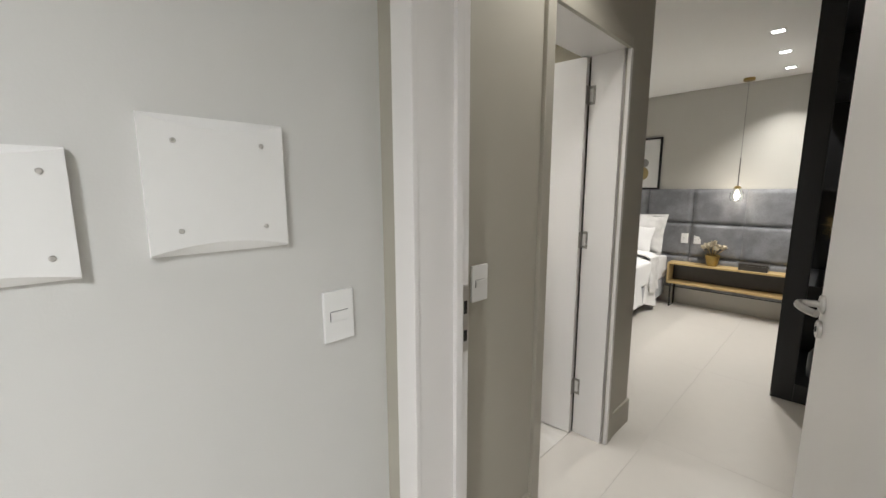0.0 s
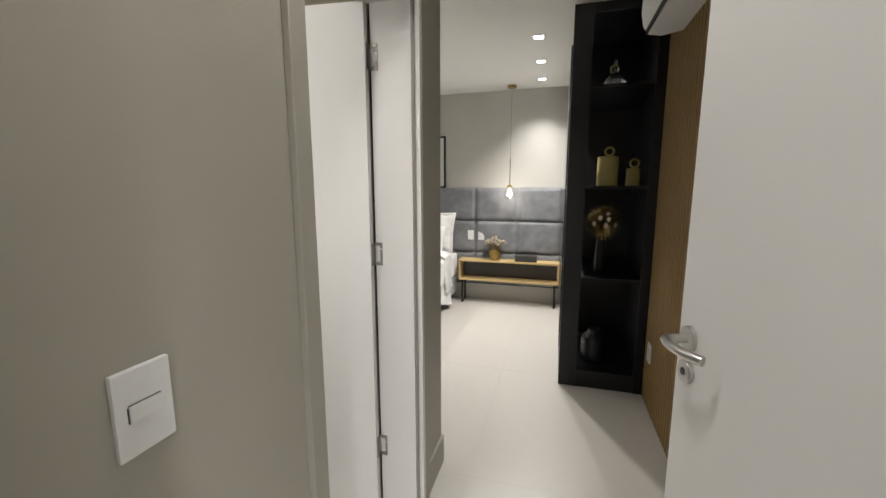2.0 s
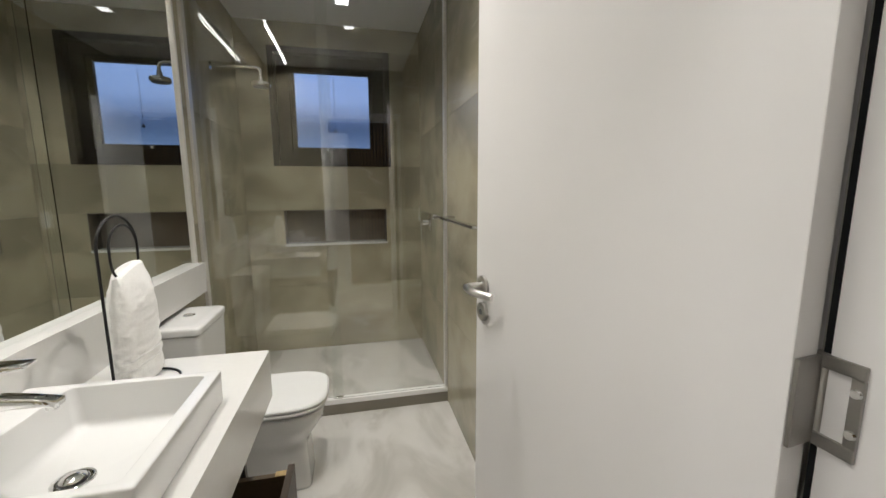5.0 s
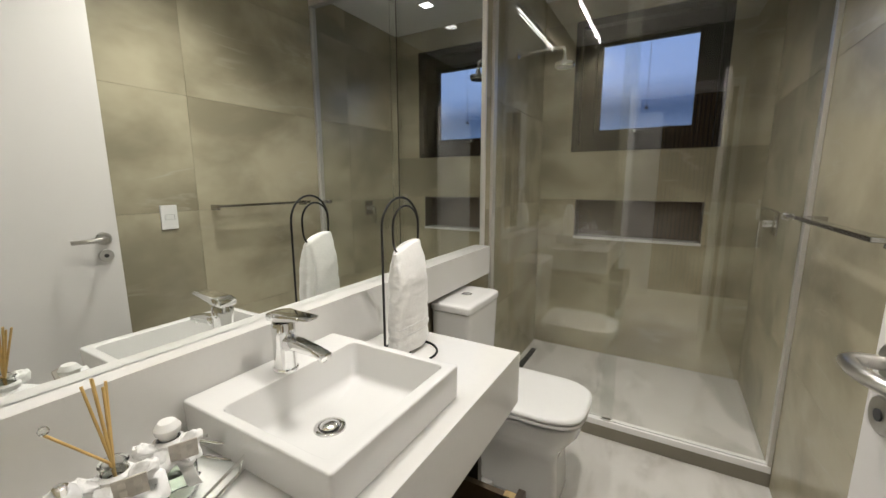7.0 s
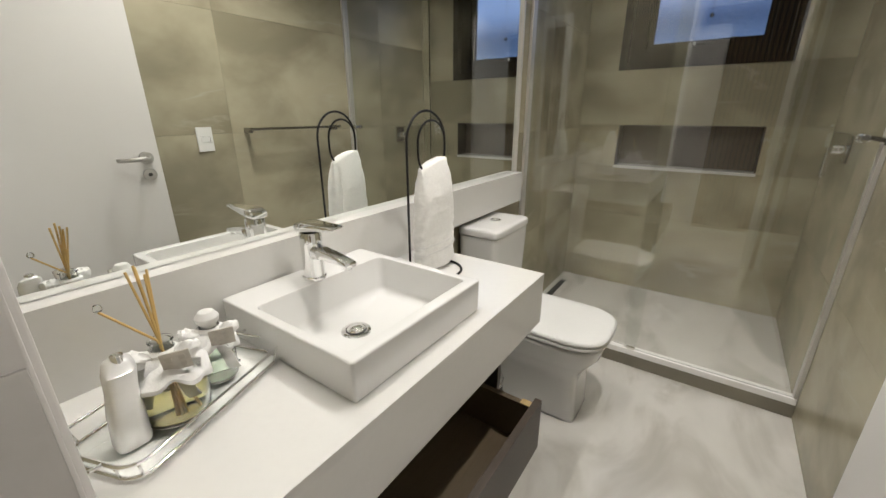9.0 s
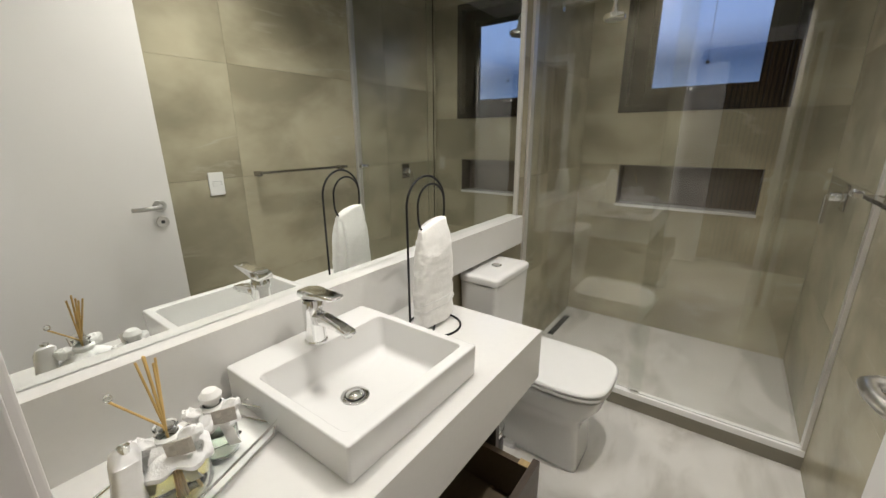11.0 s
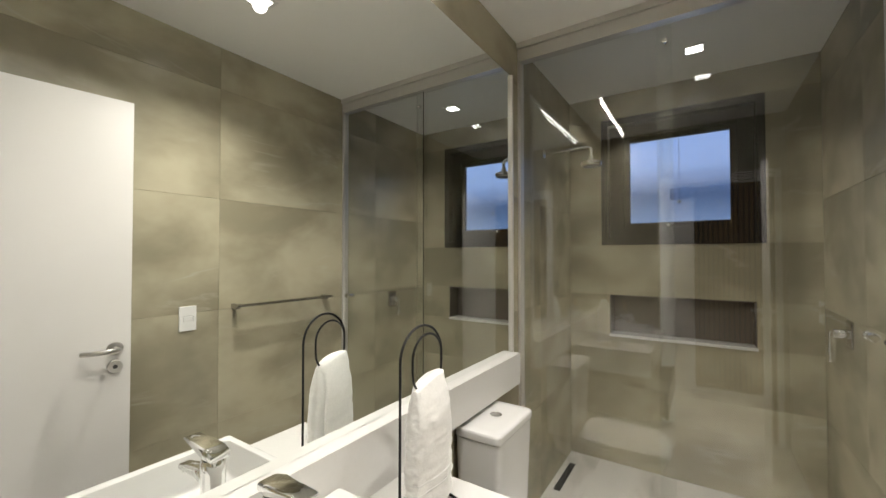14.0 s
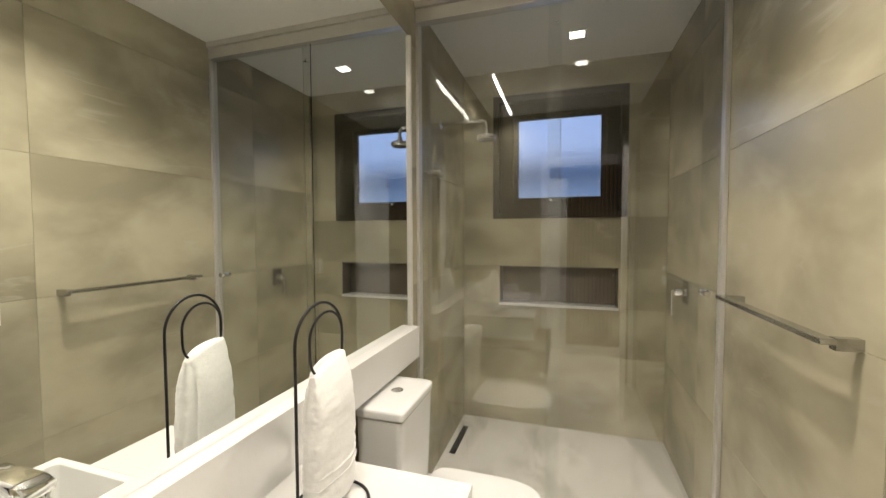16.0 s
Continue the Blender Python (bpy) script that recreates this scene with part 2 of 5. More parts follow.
def thing(name, base, label, category, group="", kind=""):
    ob = new(name)
    ob.location, ob.empty_display_size = base, 0.05
    ORG[ob] = Vector(base)
    return tagged(ob, label, category, group, kind)


def weigh(me):
    """Normals weighted by area, so that flat faces stay flat beside their rounded edges."""
    acc = [Vector((0, 0, 0)) for _ in me.vertices]
    for p in me.polygons:
        for v in p.vertices:
            acc[v] += p.normal * p.area
    me.normals_split_custom_set_from_vertices([v.normalized() for v in acc])


def part(name, bm, material, parent=None, label="", local=False, kind="", sharp=40, weighted=False):
    """One mesh object under a thing or a part; its vertices are in world places unless local."""
    me = bpy.data.meshes.new(name)
    bmesh.ops.recalc_face_normals(bm, faces=bm.faces)
    for e in bm.edges:
        if len(e.link_faces) == 2 and e.calc_face_angle(0.0) > radians(sharp) and not weighted:
            e.smooth = False
    bm.to_mesh(me)
    bm.free()
    me.materials.append(material)
    if weighted:
        weigh(me)
    ob = new(name, me)
    if parent is not None:
        ob.parent = parent
        ORG[ob] = ORG[parent]
        if not local:
            me.transform(Matrix.Translation(-ORG[parent]))
    else:
        ORG[ob] = Vector((0, 0, 0))
    return tagged(ob, label, kind=kind)


def box(x0, x1, y0, y1, z0, z1, bevel=0.0, bm=None, seg=2):
    own = bmesh.new()
    bmesh.ops.create_cube(own, size=1.0)
    for v in own.verts:
        v.co = ((x0 + x1) / 2 + v.co.x * (x1 - x0), (y0 + y1) / 2 + v.co.y * (y1 - y0), (z0 + z1) / 2 + v.co.z * (z1 - z0))
    if bevel:
        bmesh.ops.bevel(own, geom=own.edges[:], offset=bevel, segments=seg, affect="EDGES", profile=0.6)
        own.normal_update()
        for f in own.faces:
            f.smooth = max(abs(c) for c in f.normal) < 0.9999
    return merge(own, bm)


def merge(own, bm):
    if bm is None:
        return own
    me = bpy.data.meshes.new("t")
    own.to_mesh(me)
    own.free()
    bm.from_mesh(me)
    bpy.data.meshes.remove(me)
    return bm


def tube(points, r, bm=None, sides=10, closed=False):
    """A round bar along a line of points."""
    own = bmesh.new()
    pts = [Vector(p) for p in points]
    n = len(pts)
    rings = []
    up = Vector((0, 0, 1))
    for i, p in enumerate(pts):
        a = pts[(i - 1) % n] if closed or i else p
        b = pts[(i + 1) % n] if closed or i < n - 1 else p
        d = (b - a).normalized()
        ref = up if abs(d.dot(up)) < 0.95 else Vector((1, 0, 0))
        if i and not closed:
            u = prev - d * prev.dot(d)
            u = u.normalized() if u.length > 1e-4 else d.cross(ref).normalized()
        else:
            u = d.cross(ref).normalized() if not (i and closed) else (prev - d * prev.dot(d)).normalized()
        prev = u
        w = d.cross(u)
        rings.append([own.verts.new(p + r * (math.cos(2 * math.pi * k / sides) * u + math.sin(2 * math.pi * k / sides) * w)) for k in range(sides)])
    for i in range(n if closed else n - 1):
        a, b = rings[i], rings[(i + 1) % n]
        for k in range(sides):
            own.faces.new((a[k], a[(k + 1) % sides], b[(k + 1) % sides], b[k]))
    for f in own.faces:
        f.smooth = True
    if not closed:
        own.faces.new(rings[0])
        own.faces.new(rings[-1])
    return merge(own, bm)


def lathe(profile, place, bm=None, sides=28, axis="z"):
    """Turns (radius, height) rows round an axis."""
    own = bmesh.new()
    rings = []
    for r, h in profile:
        if r < 1e-5:
            rings.append([own.verts.new((0, 0, h))])
        else:
            rings.append([own.verts.new((r * math.cos(2 * math.pi * k / sides), r * math.sin(2 * math.pi * k / sides), h)) for k in range(sides)])
    for a, b in zip(rings, rings[1:]):
        for k in range(sides):
            q = [a[k % len(a)], a[(k + 1) % len(a)], b[(k + 1) % len(b)], b[k % len(b)]]
            q = list(dict.fromkeys(q))
            if len(q) > 2:
                own.faces.new(q).smooth = True
    turn = {"z": Matrix(), "x": Matrix.Rotation(radians(90), 4, "Y"), "y": Matrix.Rotation(radians(-90), 4, "X")}[axis]
    bmesh.ops.transform(own, matrix=Matrix.Translation(place) @ turn, verts=own.verts)
    return merge(own, bm)


def outline(w, d, power=4.0, n=40, round_front=None):
    """A rounded rectangle as a superellipse."""
    pts = []
    for k in range(n):
        a = 2 * math.pi * k / n
        c, s = math.cos(a), math.sin(a)
        pts.append((w / 2 * math.copysign(abs(c) ** (2 / power), c), d / 2 * math.copysign(abs(s) ** (2 / power), s)))
    return pts


def loft(layers, bm=None):
    """Stacked closed outlines (lists of points, all of one count) with caps."""
    own = bmesh.new()
    rings = [[own.verts.new(p) for p in ring] for ring in layers]
    n = len(rings[0])
    for a, b in zip(rings, rings[1:]):
        for k in range(n):
            own.faces.new((a[k], a[(k + 1) % n], b[(k + 1) % n], b[k])).smooth = True
    own.faces.new(rings[0])
    own.faces.new(rings[-1])
    return merge(own, bm)


def grid(nu, nv, f, thick=0.0, bm=None):
    """A sheet from f(u, v) for u, v in 0..1, with thickness along its normals."""
    own = bmesh.new()
    vs = [[own.verts.new(f(i / nu, j / nv)) for j in range(nv + 1)] for i in range(nu + 1)]
    for i in range(nu):
        for j in range(nv):
            own.faces.new((vs[i][j], vs[i + 1][j], vs[i + 1][j + 1], vs[i][j + 1])).smooth = True
    if thick:
        bmesh.ops.recalc_face_normals(own, faces=own.faces)
        bmesh.ops.solidify(own, geom=own.faces[:], thickness=thick)
    return merge(own, bm)


def structure(name, bm, material, label, category="wall"):
    return tagged(part(name, bm, material), label, category, kind="structure")


# ---- structure ----
HALL_X, BATH_X, ENTRY_Y = -0.75, -0.953, 0.575
BED_Z, BATH_Z = 2.555, 2.585
SOUTH, NORTH, WIN_X = 0.782, 2.135, -3.935
HEAD_Y = 5.45

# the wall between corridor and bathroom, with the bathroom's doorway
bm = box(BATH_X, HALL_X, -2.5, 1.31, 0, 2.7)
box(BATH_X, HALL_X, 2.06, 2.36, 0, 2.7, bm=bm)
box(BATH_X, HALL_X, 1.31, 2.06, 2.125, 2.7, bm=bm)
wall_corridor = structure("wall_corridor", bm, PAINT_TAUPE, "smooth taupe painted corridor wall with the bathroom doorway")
bm = box(HALL_X, HALL_X + 0.004, -2.5, 0.575, 0, 2.555)
structure("wall_hall", bm, PAINT_HALL, "pale grey painted hall wall with cover plates and switch")
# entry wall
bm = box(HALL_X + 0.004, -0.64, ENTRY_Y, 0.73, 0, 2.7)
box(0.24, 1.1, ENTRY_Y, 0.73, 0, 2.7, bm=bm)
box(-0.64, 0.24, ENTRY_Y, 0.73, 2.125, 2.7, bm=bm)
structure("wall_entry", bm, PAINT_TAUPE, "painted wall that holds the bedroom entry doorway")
# hall behind the camera
bm = box(1.1, 1.25, -2.5, 0.73, 0, 2.7)
box(-0.75, 1.1, -2.65, -2.5, 0, 2.7, bm=bm)
structure("wall_hall_back", bm, PAINT_HALL, "plain pale grey walls that close the hall")
# bedroom
structure("wall_bedroom_north", box(-4.2, 0.53, HEAD_Y, HEAD_Y + 0.15, 0, 2.7), PAINT_BED, "grey-beige painted bedroom wall behind the headboard")
structure("wall_bedroom_east", box(0.395, 0.53, 0.73, HEAD_Y, 0, 2.7), SLAT_BACK, "wall behind the wooden slat cladding")
structure("wall_bedroom_west", box(-4.35, -4.2, 2.30, HEAD_Y + 0.15, 0, 2.7), PAINT_BED, "plain grey-beige bedroom wall at the far side")
structure("wall_bedroom_south", box(-4.2, BATH_X, 2.26, 2.36, 0, 2.7), PAINT_TAUPE, "taupe painted wall between bedroom and bathroom")
structure("ceiling", box(-4.35, 1.25, -2.65, HEAD_Y + 0.15, 2.7, 2.8), CEILING, "white painted slab above the rooms", "ceiling")
bm = box(HALL_X + 0.004, 0.394, 0.732, 2.36, BED_Z, BED_Z + 0.03)
box(-4.2, 0.394, 2.36, HEAD_Y - 0.002, BED_Z, BED_Z + 0.03, bm=bm)
structure("ceiling_bedroom", bm, CEILING, "smooth white plasterboard bedroom ceiling with square downlights", "ceiling")
structure("ceiling_hall", box(HALL_X + 0.004, 1.1, -2.5, ENTRY_Y - 0.002, BED_Z, BED_Z + 0.03), CEILING, "smooth white plasterboard hall ceiling", "ceiling")
structure("ceiling_bathroom", box(WIN_X - 0.01, BATH_X - 0.001, SOUTH - 0.01, NORTH + 0.01, BATH_Z, BATH_Z + 0.03), CEILING, "smooth white plasterboard bathroom ceiling", "ceiling")
# floors
floor = structure("floor", box(-4.35, 1.25, -2.65, HEAD_Y + 0.15, -0.15, -0.006), FLOOR_JOINT, "pale beige satin porcelain tile floor of hall and bedroom", "floor")
# bathroom shell behind the tiles
bm = box(WIN_X - 0.15, BATH_X, NORTH + 0.008, 2.26, 0, 2.7)
structure("wall_bath_north", bm, GROUT, "taupe porcelain tiled bathroom wall with towel rail")
wall_bath_north = bpy.data.objects["wall_bath_north"]
wall_bath_south = structure("wall_bath_south", box(WIN_X - 0.15, BATH_X, SOUTH - 0.15, SOUTH - 0.008, 0, 2.7), GROUT, "taupe porcelain tiled wall behind mirror and toilet")
WY0, WY1, WZ0, WZ1 = 1.0, 1.897, 1.541, 2.415
NY0, NY1, NZ0, NZ1 = 1.05, 1.848, 0.925, 1.20
bm = box(WIN_X - 0.15, WIN_X - 0.008, SOUTH - 0.15, WY0, 0, 2.7)
box(WIN_X - 0.15, WIN_X - 0.008, WY1, 2.26, 0, 2.7, bm=bm)
box(WIN_X - 0.15, WIN_X - 0.008, WY0, WY1, WZ1, 2.7, bm=bm)
box(WIN_X - 0.15, WIN_X - 0.008, WY0, WY1, NZ1, WZ0, bm=bm)
box(WIN_X - 0.15, WIN_X - 0.008, WY0, WY1, 0, NZ0, bm=bm)
box(WIN_X - 0.15, WIN_X - 0.008, WY0, NY0, NZ0, NZ1, bm=bm)
box(WIN_X - 0.15, WIN_X - 0.008, NY1, WY1, NZ0, NZ1, bm=bm)
box(WIN_X - 0.17, WIN_X - 0.13, NY0 - 0.05, NY1 + 0.05, NZ0 - 0.05, NZ1 + 0.05, bm=bm)
wall_bath_west = structure("wall_bath_west", bm, GROUT, "taupe porcelain tiled shower wall with niche and window")
bm = box(WIN_X - 0.13, WIN_X - 0.126, NY0, NY1, NZ0, NZ1)
box(WIN_X - 0.126, WIN_X - 0.001, NY0, NY0 + 0.004, NZ0, NZ1, bm=bm)
box(WIN_X - 0.126, WIN_X - 0.001, NY1 - 0.004, NY1, NZ0, NZ1, bm=bm)
box(WIN_X - 0.126, WIN_X - 0.001, NY0 + 0.004, NY1 - 0.004, NZ1 - 0.004, NZ1, bm=bm)
# the lining's dark tone carries the shade inside the niche
part("niche_lining", bm, NICHE_SHADED, wall_bath_west, "brown porcelain lining of the shower niche, its shade in the colour")
part("niche_sill", box(WIN_X - 0.126, WIN_X + 0.004, NY0 - 0.004, NY1 + 0.004, NZ0 - 0.012, NZ0 + 0.006, 0.001), QUARTZ, wall_bath_west, "pale stone sill of the shower niche")
# kerb of the shower
structure("shower_kerb", box(-3.03, -2.955, SOUTH, NORTH, 0, 0.066, 0.002), KERB_SHADED, "low taupe porcelain kerb in front of the shower", "kerb")
structure("shower_floor", box(WIN_X, -3.03, SOUTH, NORTH, -0.01, 0.047), FLOOR_JOINT, "pale veined porcelain shower floor", "floor")
shower_floor = bpy.data.objects["shower_floor"]

# ---- doors ----


def casing(name, axis, face, out, a0, a1, top, width, thick, label, lining, hinge_end=None, hinge_width=None, face_paint=None):
    """A door frame: two uprights, a head and the lining of the opening."""
    t = thing(name, (face if axis == "x" else (a0 + a1) / 2, (a0 + a1) / 2 if axis == "x" else face, 0), label, "door frame", kind="structure")
    o0, o1 = sorted((face, face + out * thick))
    l0, l1 = lining

    def b(p0, p1, q0, q1, z0, z1, bev=0.003):
        return box(p0, p1, q0, q1, z0, z1, bev) if axis == "x" else box(q0, q1, p0, p1, z0, z1, bev)
    paint = face_paint or WHITE_LACQUER
    near = a1 - 0.004 if hinge_width is None else a1 + 0.009
    far = near
    part("upright", b(o0, o1, a0 - width, a0 + 0.004, 0, top + width), paint, t)
    if face_paint:
        far = a1 + 0.034
        part("edge_bead", b(o0, o1, near, far - 0.0005, 0, top), WHITE_LACQUER, t, "white inner bead")
    part("upright", b(o0, o1, far, a1 + (hinge_width or width), 0, top + width), paint, t)
    part("head", b(o0, o1, a0 + 0.004, far, top + (0.0005 if face_paint else -0.004), top + width), paint, t)
    part("lining", b(l0, l1, a0 - 0.03, a0, 0, top + 0.03, 0.002), WHITE_LACQUER, t)
    part("lining", b(l0 if hinge_end is None else hinge_end, l1 if hinge_width is None else l1 - 0.014, a1, a1 + 0.03, 0, top + 0.03, 0.002), WHITE_LACQUER, t)
    part("lining", b(l0, l1, a0, a1, top, top + 0.03, 0.002), WHITE_LACQUER, t)
    return t


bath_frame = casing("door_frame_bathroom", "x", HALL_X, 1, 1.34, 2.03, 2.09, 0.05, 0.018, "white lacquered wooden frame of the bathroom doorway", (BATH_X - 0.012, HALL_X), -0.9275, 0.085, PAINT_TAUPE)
for y0, y1 in ((1.275, 1.3095), (2.061, 2.10)):
    part("inner_casing", box(BATH_X - 0.019, BATH_X - 0.0075, y0, y1, 0, 2.15, 0.002), WHITE_LACQUER, bath_frame)
part("inner_casing", box(BATH_X - 0.019, BATH_X - 0.0075, 1.3097, 2.0608, 2.121, 2.15, 0.002), WHITE_LACQUER, bath_frame)
part("stop", box(-0.905, -0.875, 1.34, 1.352, 0, 2.09, 0.002), WHITE_LACQUER, bath_frame)
part("strike_plate", box(-0.962, -0.925, 1.338, 1.343, 0.95, 1.13, 0.001), STEEL, bath_frame, "satin steel strike plate")
entry_frame = casing("door_frame_entry", "y", ENTRY_Y, -1, -0.61, 0.21, 2.09, 0.068, 0.016, "white lacquered wooden frame of the bedroom entry", (ENTRY_Y, 0.748))
part("stop", box(-0.61, -0.598, 0.69, 0.715, 0, 2.09, 0.002), WHITE_LACQUER, entry_frame)
part("stop", box(0.198, 0.21, 0.66, 0.70, 0, 2.09, 0.002), WHITE_LACQUER, entry_frame)
# black strip added in the hinge gap in place of its deep shade
part("seal", box(-0.9335, -0.928, 2.031, 2.0595, 0, 2.09), GAP_SHADE, bath_frame, "black strip standing in for shade in the hinge gap")
strike = part("strike_plate", box(-0.612, -0.606, 0.718, 0.745, 0.99, 1.17, 0.001), STEEL, entry_frame, "satin steel strike plate")
part("bolt_hole", box(-0.6062, -0.605, 0.726, 0.738, 1.095, 1.13), BLACK_METAL, strike)
part("bolt_hole", box(-0.6062, -0.605, 0.726, 0.738, 1.02, 1.05), BLACK_METAL, strike)


def door_handle(parent, x, side, z, lever_to):
    """Rose, curved lever and cylinder rose on one face of a leaf that lies along its own x."""
    y = side * 0.02
    rose = part("rose", lathe([(0, 0), (0.026, 0), (0.026, 0.007), (0.024, 0.009), (0, 0.009)], (0, 0, 0), axis="y"), STEEL, parent, local=True)
    rose.data.transform(Matrix.Translation((x, y, z)) @ Matrix.Scale(side, 4, (0, 1, 0)))
    pts = [(x, y + side * 0.006, z), (x, y + side * 0.04, z), (x + lever_to * 0.008, y + side * 0.052, z), (x + lever_to * 0.03, y + side * 0.056, z)]
    for k in range(1, 8):
        u = k / 7
        pts.append((x + lever_to * (0.03 + 0.072 * u), y + side * (0.056 - 0.028 * u * u), z - 0.004 * u))
    part("lever", tube(pts, 0.0095, sides=12), STEEL, parent, "curved satin steel lever", local=True)
    cyl = part("key_rose", lathe([(0, 0), (0.025, 0), (0.025, 0.007), (0.023, 0.009), (0, 0.009)], (0, 0, 0), axis="y"), STEEL, parent, local=True)
    cyl.data.transform(Matrix.Translation((x, y, z - 0.07)) @ Matrix.Scale(side, 4, (0, 1, 0)))
    hole = part("key_slot", lathe([(0, 0), (0.008, 0), (0.008, 0.002), (0, 0.002)], (0, 0, 0), axis="y", sides=14), RUBBER, cyl, local=True)
    hole.data.transform(Matrix.Translation((x, y + side * 0.009, z - 0.07)) @ Matrix.Scale(side, 4, (0, 1, 0)))


def door_leaf(name, hinge, angle, width, label, lever_z, hinge_side):
    """A flush leaf along its own +x from the hinge line, turned by angle."""
    t = new(name)
    t.matrix_world = pose(*hinge, 0, 0, angle)
    ORG[t] = Vector((0, 0, 0))
    tagged(t, label, "door", kind="structure")
    part("panel", box(0.004, width, -0.0185, 0.0185, 0.008, 2.085, 0.002), WHITE_LACQUER, t, local=True)
    h = part("handle_set", box(width - 0.001, width + 0.001, -0.011, 0.011, lever_z - 0.14, lever_z + 0.07), STEEL, t, "satin steel lock forend", local=True)
    for s in (-1, 1):
        door_handle(h, width - 0.050, s, lever_z, -1)
    for z in (0.29, 1.145, 1.90):
        hg = part("hinge", box(-0.001, 0.0035, -0.0175, 0.0175, z - 0.045, z + 0.045, 0.001), DARK_STEEL, t, "satin steel butt hinge", local=True)
        part("knuckle", tube([(0.0, hinge_side * 0.0245, z - 0.047), (0.0, hinge_side * 0.0245, z + 0.047)], 0.007, sides=10), DARK_STEEL, hg, local=True)
    return t


# the bathroom leaf stands open along the tiled wall; the entry leaf stands open into the corridor
door_leaf("door_bathroom", (-0.930, 2.010, 0), 180 + 6.5, 0.730, "white flush bathroom door standing open beside the tiled wall", 1.105, -1)
door_leaf("door_entry", (0.197, 0.742, 0), 100.0, 0.785, "white flush bedroom entry door standing wide open", 1.105, -1)
# bracket-shaped hinge leaves on the lining
for z in (0.29, 1.145, 1.90):
    bm = box(-0.938, -0.897, 2.026, 2.0305, z + 0.033, z + 0.047, 0.002)
    box(-0.938, -0.897, 2.026, 2.0305, z - 0.047, z - 0.033, 0.002, bm=bm)
    box(-0.907, -0.897, 2.0262, 2.0303, z - 0.0335, z + 0.0335, 0.001, bm=bm)
    hl = part("hinge_leaf", bm, DARK_STEEL, bath_frame, "satin steel bracket hinge leaf")
    for dz in (-0.02, 0.02):
        part("hinge_screw", lathe([(0.005, 0), (0.004, -0.002), (0, -0.002)], (-0.902, 2.0261, z + dz), axis="y", sides=10), CHROME, hl)

# skirting
def skirting(name, bm):
    structure(name, bm, WHITE_LACQUER if name == "baseboard_hall" else PAINT_TAUPE, "low painted skirting board along the wall", "skirting")


bm = box(HALL_X, HALL_X + 0.012, 0.748, 1.289, 0, 0.15, 0.002)
box(HALL_X, HALL_X + 0.012, 2.116, 2.372, 0, 0.15, 0.002, bm=bm)
box(-1.6, HALL_X, 2.36, 2.372, 0, 0.15, 0.002, bm=bm)
skirting("baseboard_corridor", bm)
bm = box(HALL_X + 0.004, HALL_X + 0.016, -2.5, 0.558, 0, 0.15, 0.002)
skirting("baseboard_hall", bm)

# ---- hall wall fittings ----


def switch_plate(name, axis, face, out, a, z, w, h, label, slots, holes=False):
    """A wall plate with a raised middle; its rockers or sockets are parts."""
    base = (face, a, z) if axis == "x" else (a, face, z)
    t = thing(name, base, label, "switch" if not holes else "socket")

    def b(d0, d1, a0, a1, z0, z1, bev):
        p0, p1 = sorted((face + out * d0, face + out * d1))
        return box(p0, p1, a0, a1, z0, z1, bev) if axis == "x" else box(a0, a1, p0, p1, z0, z1, bev)
    part("plate", b(0, 0.009, a - w / 2, a + w / 2, z - h / 2, z + h / 2, 0.003), WHITE_PLASTIC, t)
    for dz in slots:
        if holes:
            s = part("socket_face", b(0.009, 0.011, a - 0.02, a + 0.02, z + dz - 0.013, z + dz + 0.013, 0.001), WHITE_PLASTIC, t)
            for da in (-0.009, 0.0, 0.009):
                part("pin_hole", b(0.0105, 0.0115, a + da - 0.0022, a + da + 0.0022, z + dz - 0.0022, z + dz + 0.0022, 0), RUBBER, s)
        else:
            part("rocker", b(0.008, 0.012, a - 0.022, a + 0.022, z + dz - 0.012, z + dz + 0.012, 0.002), WHITE_PLASTIC, t)
            part("rocker_gap", b(0.0085, 0.0105, a - 0.0235, a - 0.0222, z + dz - 0.011, z + dz + 0.011, 0), RUBBER, t)
            part("rocker_gap", b(0.0085, 0.0098, a - 0.022, a + 0.022, z + dz + 0.0122, z + dz + 0.0132, 0), RUBBER, t)
    return t


switch_plate("light_switch", "x", HALL_X + 0.004, 1, 0.439, 1.127, 0.077, 0.12, "white light switch plate with rockers on the hall wall", (0.0,))
switch_plate("light_switch", "x", HALL_X, 1, 0.95, 1.117, 0.077, 0.12, "white light switch plate on the taupe corridor wall", (0.0,))
switch_plate("wall_socket", "x", 0.376, -1, 3.21, 0.377, 0.075, 0.12, "white wall socket on the wooden slat wall", (0.0,), True)
switch_plate("bathroom_switch", "y", NORTH, -1, -1.955, 1.155, 0.078, 0.122, "white light switch plate on the taupe tiled wall", (0.0,))


